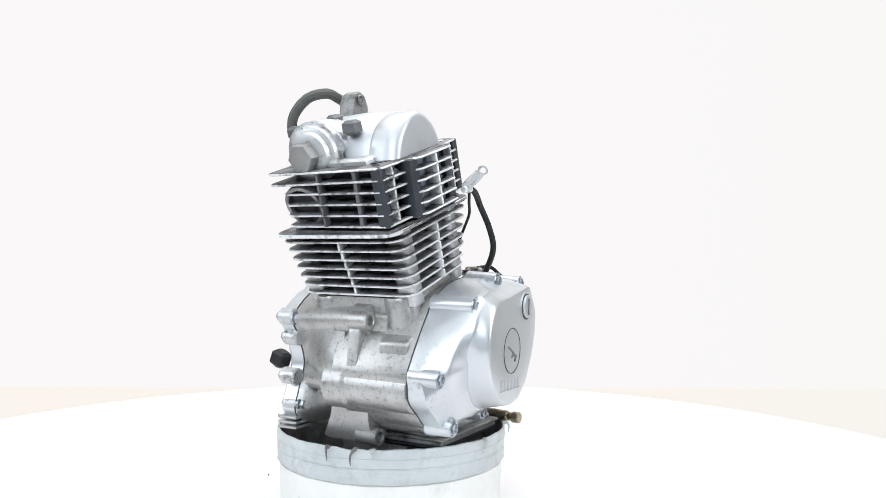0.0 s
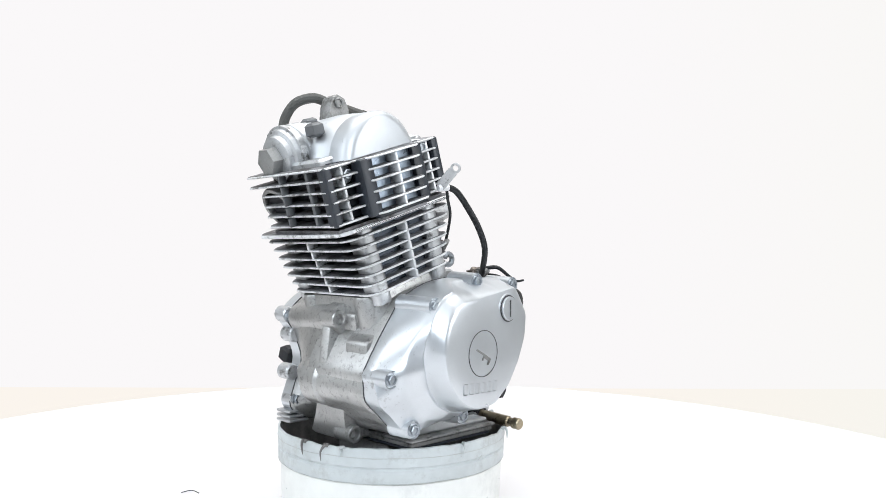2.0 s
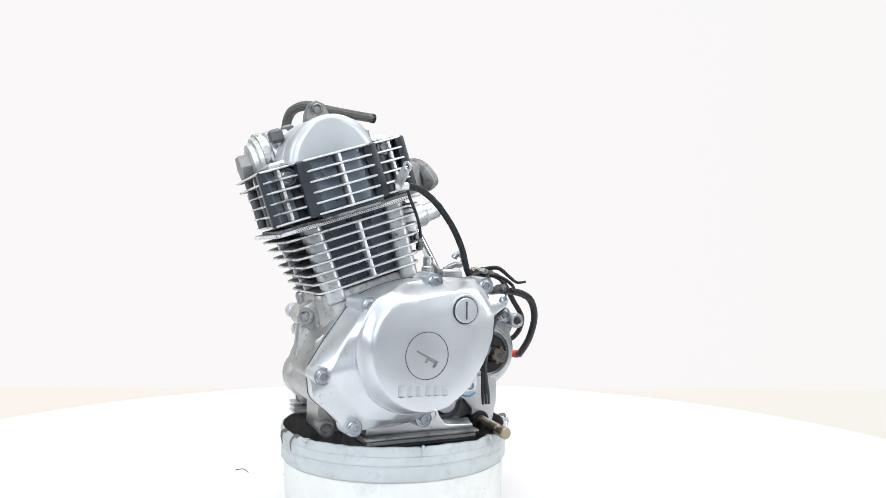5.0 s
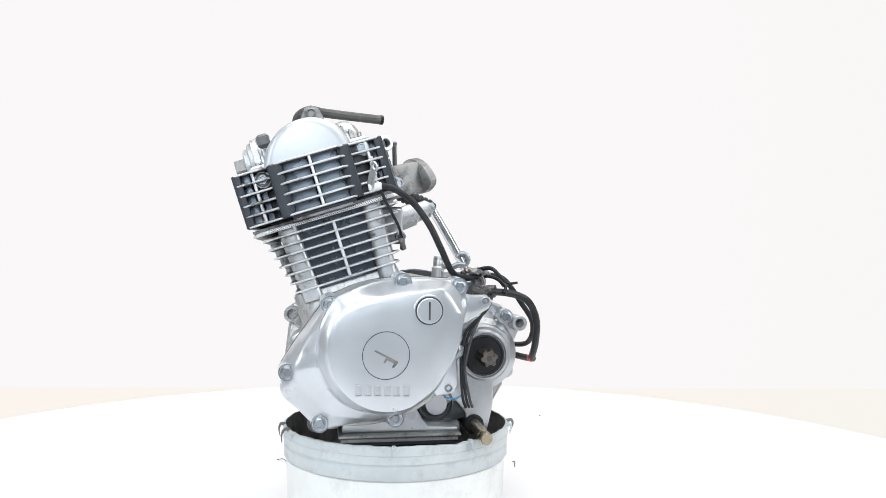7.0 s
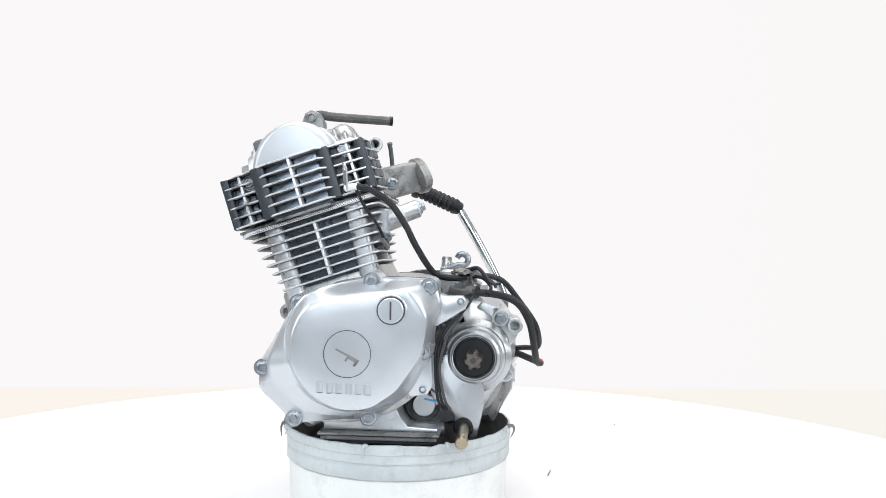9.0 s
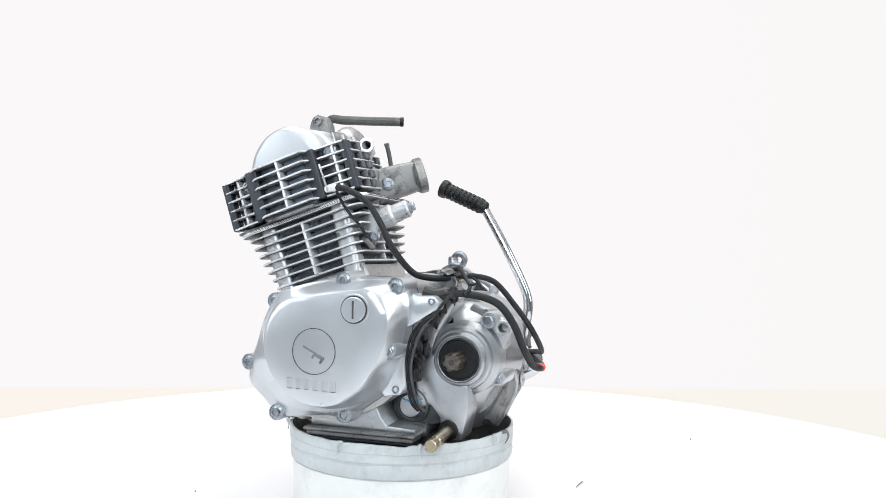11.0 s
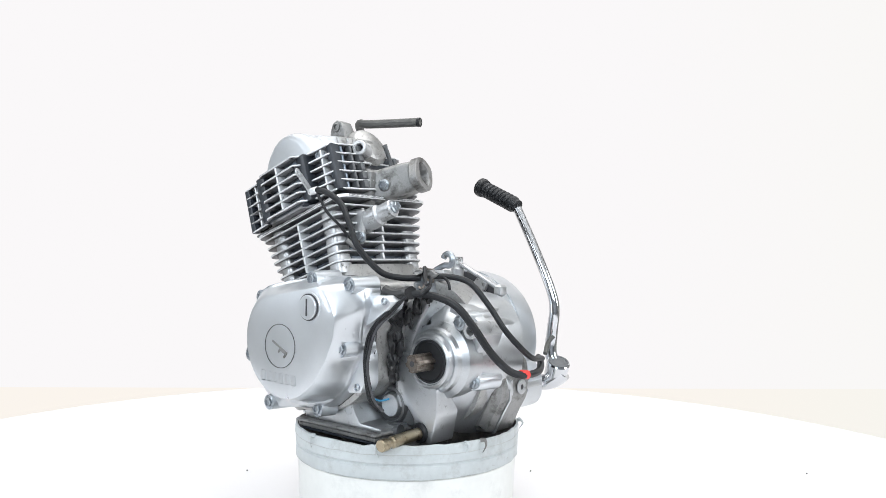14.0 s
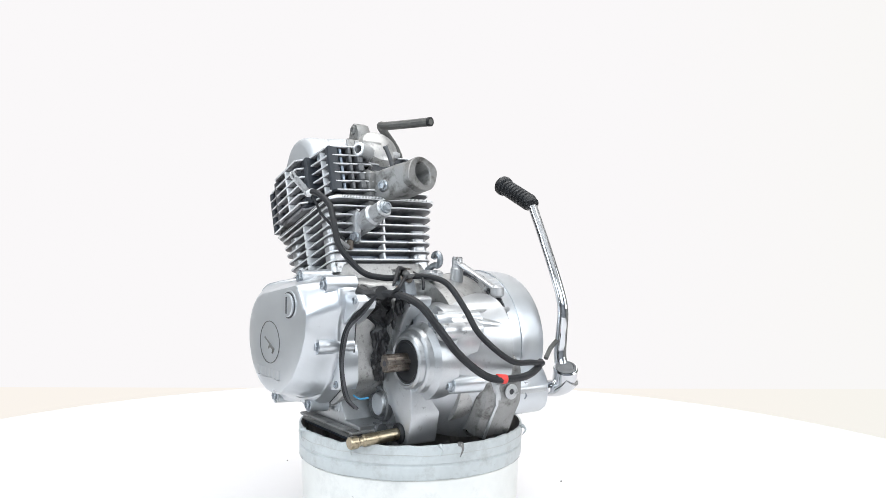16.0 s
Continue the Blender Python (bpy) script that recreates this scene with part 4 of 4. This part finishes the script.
    # rocker cover: domed, with a flat side
    prof = smooth([(-0.057, 0.1755), (-0.045, 0.198), (-0.026, 0.2140), (-0.003, 0.2200), (0.019, 0.2172), (0.038, 0.2045), (0.048, 0.187), (0.051, 0.1760)], 5, False)
    bm = BM()
    side = lambda d, v: [up(p.x - d * (1.5 if p.x > 0 else -1) * min(1, abs(p.x) / 0.03), v, p.y - d * 0.8 if p.y > 0.177 else p.y) for p in prof]
    loft(bm, [side(0.0085, -0.1002), side(0.0068, -0.0999), side(0.0035, -0.0975), side(0.0010, -0.0930), side(0.0, -0.0870), side(0.0, -0.068), side(0.002, -0.064), side(-0.001, -0.058), side(-0.003, -0.030), side(0.0, 0.030), side(0.010, 0.052)])
    cover = part("rocker_cover", bm, SATIN, head, "domed silver rocker cover with a flat side")
    bm = BM()
    block(bm, (0.0, -0.026, 0.1775), (0.150, 0.100, 0.010), 0.003, BARREL)
    part("cover_flange", bm, CAST, cover)
    # valve caps to the front and the rear
    fwd = up(-1, 0, 0) - up(0, 0, 0)
    a = up(-0.026, -0.002, 0.1890)
    bm = BM()
    lathe(bm, a, fwd, [(0.0340, 0), (0.0345, 0.012), (0.0360, 0.014), (0.0360, 0.025), (0.0350, 0.027), (0.0325, 0.0285), (0.0325, 0.0310), (0.0365, 0.032), (0.0365, 0.0395), (0.0335, 0.0400), (0.0320, 0.0445), (0.0270, 0.0460), (0.0255, 0.0515), (0.0200, 0.053)], 40)
    cap = part("valve_cap", bm, CAST, cover, "round cast valve inspection cap with a hexagon boss")
    bm = BM()
    lathe(bm, a + fwd * 0.051, fwd, [(0.0170, 0), (0.0170, 0.013), (0.0158, 0.0150), (0.009, 0.0155)], facets=6)
    part("hexagon", bm, CAST_DIRTY, cap)
    aft = -fwd
    b = up(0.030, -0.004, 0.1790)
    aft = (aft + (up(0, 0, 0.3) - up(0, 0, 0))).normalized()
    bm = BM()
    lathe(bm, b, aft, [(0.0330, 0), (0.0330, 0.018), (0.0300, 0.022), (0.0310, 0.026), (0.0305, 0.032), (0.0260, 0.040), (0.0180, 0.044)], 40)
    cap = part("valve_cap", bm, DUSTY, cover, "domed grey valve cap")
    for k in range(3):
        bm = BM()
        block(bm, (0.048 + 0.011 * k, -0.030 + 0.006 * k, 0.1930 - 0.006 * k), (0.0055, 0.030, 0.028), 0.002, BARREL)
        part("cover_rib", bm, DUSTY, cover)
    # clip bosses and the bracket on top
    for p, size in (((-0.048, -0.046, 0.2130), (0.016, 0.018, 0.016)), ((-0.022, -0.004, 0.2205), (0.016, 0.016, 0.012)), ((-0.046, 0.034, 0.2130), (0.015, 0.018, 0.014))):
        bm = BM()
        block(bm, p, size, 0.003, BARREL)
        part("lug", bm, DARK_CAST, cover)
    bm = BM()
    rings = []
    for y, d in ((0.006, 0.001), (0.004, 0.0), (-0.012, 0.0), (-0.014, 0.001)):
        pts = inset([Vector(q) for q in ((-0.145, 0.136), (-0.110, 0.136), (-0.113, 0.176), (-0.120, 0.188), (-0.130, 0.1915), (-0.138, 0.187), (-0.142, 0.176))], d)
        rings.append([(q.x, y, q.y) for q in pts])
    loft(bm, rings)
    bracket = part("bracket", bm, CAST_DIRTY, cover, "grey cast lifting bracket with an eye")
    eye(bracket, (-0.1290, -0.006, 0.1810), (-0.1290, -0.0165, 0.1810), 0.0066, 0.0040, CAST_DIRTY, "eye")
    # exhaust port at the front
    down = (up(-1, 0, -0.30) - up(0, 0, 0)).normalized()
    bm = BM()
    lathe(bm, up(-0.066, 0.014, 0.138), down, [(0.0260, 0), (0.0260, 0.014), (0.0250, 0.016), (0.0210, 0.016), (0.0200, 0.014), (0.0200, 0.006)], 40, (True, False))
    port = part("exhaust_port", bm, CAST_DIRTY, head, "sooty round exhaust port")
    # Black disc puts the port's inner shade into colour.
    bm = BM()
    lathe(bm, up(-0.066, 0.014, 0.138) + down * 0.009, down, [(0.0204, 0), (0.0204, 0.001)], 32)
    part("bore", bm, INK, port, "black disc painting in the port's shade")
    # intake stub
    s, e = Vector((-0.052, -0.018, 0.086)), Vector((0.017, 0.011, 0.1075))
    d = (e - s).normalized()
    bm = BM()
    q = d.to_track_quat("Z", "Y").to_matrix()
    tube = lambda hx, hy, h: [s + d * h + q @ Vector((p.x, p.y, 0)) for p in rounded(hx, hy, 0.007)]
    loft(bm, [tube(0.025, 0.024, 0.0), tube(0.0245, 0.0235, 0.016), tube(0.0222, 0.0212, 0.022), tube(0.0212, 0.0208, 0.050), tube(0.0190, 0.0190, 0.070)], (True, False))
    intake = part("intake_stub", bm, CAST_DIRTY, head, "grey cast intake stub with an oval flange")
    q = d.to_track_quat("Z", "Y").to_matrix()
    spin = Matrix.Rotation(radians(15), 3, "Z")
    n = 48

    def oval(rx, ry, h):
        return [e + q @ (spin @ Vector((rx * math.cos(2 * math.pi * k / n) * (1 + 0.16 * abs(math.cos(2 * math.pi * k / n)) ** 8), ry * math.sin(2 * math.pi * k / n), h))) for k in range(n)]

    bm = BM()
    loft(bm, [oval(0.0205, 0.0200, -0.014), oval(0.0320, 0.0225, -0.010), oval(0.0330, 0.0235, -0.009), oval(0.0330, 0.0235, 0.0), oval(0.0320, 0.0225, 0.001), oval(0.0172, 0.0172, 0.001),
              oval(0.0160, 0.0160, -0.001), oval(0.0155, 0.0155, -0.050)], (False, True))
    part("flange", bm, CAST_DIRTY, intake)
    # Dark disc puts the stub's inner shade into colour.
    bm = BM()
    lathe(bm, e - d * 0.040, d, [(0.0156, 0), (0.0156, 0.001)], 32)
    part("bore", bm, INK, intake, "dark disc painting in the bore's shade")
    bm = BM()
    block(bm, (0, 0, 0), (0.030, 0.016, 0.054), 0.005, Matrix.Translation(s + Vector((0.012, -0.026, 0.000))) @ Matrix.Rotation(radians(20), 4, "Z"))
    part("foot", bm, CAST_DIRTY, intake)
    side_on = Vector((0.387, -0.922, 0.0))
    bm = BM()
    rod(bm, Vector((-0.0180, -0.0281, 0.0918)) - side_on * 0.010, Vector((-0.0180, -0.0281, 0.0918)) + side_on * 0.001, 0.0095, 20, 0.002)
    part("bolt_boss", bm, CAST_DIRTY, intake)
    bolt(intake, Vector((-0.0180, -0.0281, 0.0918)) + side_on * 0.001, side_on, 0.0056)
    bm = BM()
    block(bm, (0, 0, 0), (0.044, 0.010, 0.010), 0.003, Matrix.Translation(s + d * 0.042 + Vector((0, -0.016, 0.010))) @ d.to_track_quat("X", "Z").to_matrix().to_4x4())
    part("rib", bm, CAST_DIRTY, intake)
    bm = BM()
    sweep(bm, [(-0.020, -0.012, 0.112), (-0.021, -0.016, 0.128), (-0.0225, -0.024, 0.1455)], lambda k: 0.0029 if k < 0.88 else 0.0035, 12, 6)
    part("vacuum_nipple", bm, DARK_CAST, intake)
    # bracket of the earth strap on the near face
    bm = BM()
    lo, hi = Vector((-0.060, -0.117, 0.079)), Vector((-0.0570, -0.1390, 0.0990))
    along = (hi - lo).normalized()
    thick = Vector((-0.74, -0.67, 0.0))
    thick = (thick - along * thick.dot(along)).normalized()
    wide = thick.cross(along)
    stop = hi - along * 0.0030
    mid, half = (lo + stop) / 2, (stop - lo).length / 2
    loft(bm, [[mid + wide * p.x + along * p.y + thick * y for p in inset(rounded(0.0060, half, 0.0015), g)] for y, g in ((-0.001, 0.0004), (-0.0006, 0), (0.0006, 0), (0.001, 0.0004))])
    strap = part("cable_tab", bm, CAST, head, "bent bright metal cable tab with a hole")
    bm = BM()
    lathe(bm, hi + along * 0.0014 - thick * 0.001, thick, [(0.0034, 0), (0.0058, 0), (0.0062, 0.0004), (0.0062, 0.0016), (0.0058, 0.002), (0.0034, 0.002), (0.0034, 0)], 28, (False, False))
    part("tab_eye", bm, CAST, strap)
    bm = BM()
    rod(bm, (-0.062, -0.117, 0.0780), (-0.046, -0.118, 0.0800), 0.0046, 16, 0.0015)
    part("terminal", bm, FIN_EDGE, strap)
    return head


# Blue-grey here is a reflection on black paint, put into the colour.
PANEL = surface("blue_reflection_paint", (0.31, 0.37, 0.44), 0.28, 0.5, 700, 0.2, 0.2)
build_head()


# ---------------------------------------------------------------- hoses and wires
def cable(name, pts, r, material, label="", parent=None, flat=1.0):
    bm = BM()
    sweep(bm, pts, r, 10, 7, flat=flat)
    return part(name, bm, material, parent or engine, label)


hose = cable("breather_hose", [(-0.031, 0.056, 0.188), (-0.078, 0.042, 0.189), (-0.112, 0.031, 0.190), (-0.132, 0.034, 0.193), (-0.147, 0.050, 0.186), (-0.150, 0.068, 0.168), (-0.146, 0.075, 0.150), (-0.140, 0.070, 0.130)],
             0.0062, GREY_HOSE, "weathered grey rubber breather hose")
bm = BM()
lathe(bm, (-0.0312, 0.056, 0.188), (0.955, 0.285, -0.02), [(0.0066, -0.004), (0.0066, 0.0003), (0.0046, 0.0005), (0.0044, -0.002)], 18)
part("open_end", bm, RUBBER, hose)
cable("starter_cable", [(-0.047, -0.118, 0.080), (-0.030, -0.116, 0.076), (-0.008, -0.112, 0.061), (0.011, -0.115, 0.035), (0.025, -0.114, 0.008), (0.043, -0.094, -0.021), (0.061, -0.076, -0.028), (0.080, -0.062, -0.028)], 0.0039, RUBBER, "thick black rubber cable")
cable("sensor_wire", [(-0.049, -0.118, 0.079), (-0.042, -0.114, 0.064), (-0.034, -0.110, 0.050), (-0.024, -0.098, 0.034), (-0.017, -0.086, 0.016)], 0.0018, RUBBER, "thin black wire")
cable("wire_tip", [(-0.020, -0.092, 0.018), (-0.015, -0.080, 0.008)], 0.0032, CAST_DIRTY)


def build_harness():
    # neutral switch with its terminal
    bm = BM()
    lathe(bm, (0.080, -0.052, -0.050), (-0.1, -0.15, 1), [(0.0135, 0), (0.0135, 0.018), (0.0110, 0.020), (0.0110, 0.024)], facets=6)
    sw = part("switch", bm, BOLT, engine, "stubby metal switch with a dirty terminal")
    rnd = random.Random(3)
    for q in range(10):
        c = Vector((0.081, -0.057, -0.024)) + Vector((rnd.uniform(-0.012, 0.014), rnd.uniform(-0.008, 0.008), rnd.uniform(-0.006, 0.005)))
        bm = BM()
        bmesh.ops.create_icosphere(bm, subdivisions=2, radius=1.0)
        for v in bm.verts:
            v.co = c + Vector((v.co.x * 1.3, v.co.y, v.co.z * 0.8)) * 0.0064 * (1 + 0.8 * noise.noise(v.co * 1.7 + Vector((q * 3.1, 0, 0))))
        part("terminal", bm, RUSTY if q % 2 else CAST_DIRTY, sw)
    bm = BM()
    sweep(bm, [(0.086, -0.064, -0.026), (0.090, -0.066, -0.034), (0.086, -0.068, -0.040), (0.082, -0.068, -0.038)], 0.0016, 8, 4)
    part("clip", bm, RUSTY, sw)
    # loom over the gearbox to the rear
    upper = [(0.086, -0.055, -0.026), (0.108, -0.040, -0.026), (0.128, -0.027, -0.034), (0.150, -0.018, -0.061), (0.170, -0.010, -0.091), (0.175, 0.031, -0.122), (0.158, 0.080, -0.130), (0.138, 0.116, -0.136)]
    cable("loom", upper, 0.0036, RUBBER, "black wiring loom")
    lower = [(0.070, -0.104, -0.046), (0.090, -0.095, -0.0450), (0.108, -0.0865, -0.0456), (0.130, -0.080, -0.0500), (0.1470, -0.073, -0.0600), (0.1600, -0.060, -0.0830), (0.1665, -0.036, -0.1130),
             (0.1710, -0.006, -0.1360), (0.1770, 0.016, -0.1425), (0.168, 0.060, -0.144), (0.146, 0.100, -0.140), (0.128, 0.122, -0.136)]
    cable("loom", lower, 0.0046, RUBBER, "black taped wiring loom")
    bm = BM()
    rod(bm, (0.1752, 0.010, -0.1410), (0.1772, 0.023, -0.1428), 0.0054, 16, 0.0006)
    part("red_band", bm, RED, engine, "red tape band on the loom")
    cable("loom_knot", [(0.062, -0.106, -0.043), (0.076, -0.103, -0.047), (0.088, -0.094, -0.044), (0.096, -0.097, -0.044)], 0.0078, GREASE, "greasy lump of taped wires")
    # wires that hang down beside the alternator cover
    for o, m in ((0.0, RUBBER), (0.004, RUBBER), (0.008, INK)):
        cable("hanging_wire", [(0.092, -0.102, -0.048), (0.080, -0.118 + o, -0.066), (0.058 + o, -0.122, -0.086), (0.050 + o, -0.124, -0.108), (0.049 + o * 0.6, -0.124, -0.135), (0.052 + o, -0.120, -0.168), (0.058 + o, -0.110, -0.182)],
              0.0017, m, "black wire with oily sheath")
    cable("blue_wire", [(0.034, -0.098, -0.172), (0.046, -0.096, -0.1745), (0.056, -0.090, -0.172)], 0.0012, BLUE, "short pale blue wire")
    cable("wire_whip", [(0.086, -0.052, -0.020), (0.100, -0.046, -0.026), (0.112, -0.050, -0.032), (0.118, -0.054, -0.040)], 0.0018, RUBBER)
    cable("wire_whip", [(0.084, -0.060, -0.018), (0.096, -0.074, -0.016), (0.106, -0.084, -0.026), (0.114, -0.092, -0.034), (0.124, -0.098, -0.033)], lambda k: 0.0030 - 0.0016 * k, RUBBER)
    cable("wire_whip", [(0.088, -0.058, -0.026), (0.102, -0.070, -0.028), (0.112, -0.084, -0.038), (0.108, -0.094, -0.046)], 0.0022, RUBBER)
    cable("wire_whip", [(0.140, 0.120, -0.130), (0.136, 0.132, -0.118), (0.140, 0.140, -0.108)], 0.0030, GREY_HOSE)


build_harness()


def build_clutch_arm():
    bm = BM()
    lathe(bm, (0.047, 0.046, -0.040), (0.05, 0.0, 1), [(0.0085, 0), (0.0085, 0.022), (0.0070, 0.024), (0.0070, 0.036), (0.0058, 0.038)], 20)
    arm = part("clutch_spindle", bm, CAST, engine, "clutch release spindle with its arm")
    bm = BM()
    d = Vector((0.048, 0.026, -0.034))
    m = Matrix.Translation(Vector((0.050, 0.047, -0.010)) + d * 0.5) @ d.to_track_quat("X", "Z").to_matrix().to_4x4()
    block(bm, (0, 0, 0), (d.length * 1.06, 0.014, 0.0055), 0.0018, m)
    part("release_arm", bm, CAST, arm)
    bm = BM()
    block(bm, (0.100, 0.072, -0.046), (0.012, 0.016, 0.016), 0.003)
    part("cable_stop", bm, CAST, arm)
    bm = BM()
    hook = [(0.052, -0.004, -0.020), (0.060, -0.004, -0.016), (0.068, -0.004, -0.013)]
    hook += [(0.073 + 0.0075 * math.sin(a), -0.004, -0.006 - 0.0075 * math.cos(a)) for a in (0.2, 0.9, 1.6, 2.3, 3.0, 3.7, 4.4)]
    sweep(bm, hook, 0.0040, 10, 4)
    part("cable_hook", bm, BOLT, arm)
    bm = BM()
    block(bm, (0.060, -0.004, -0.026), (0.030, 0.020, 0.014), 0.003)
    part("hook_plate", bm, CAST, arm)


build_clutch_arm()


# ---------------------------------------------------------------- what moves: all turns with the table
def motions():
    turn = lambda t: 57.25 - 7.156 * t
    for ob in (turntable, tub, engine):
        z = ob["base"][2]
        walk(ob, [(t, pose(0, 0, z, 0, 0, turn(t))) for t in (0.0, 2.0, 4.0, 6.0, 8.0, 10.0, 12.0, 14.0, 16.0)])


motions()
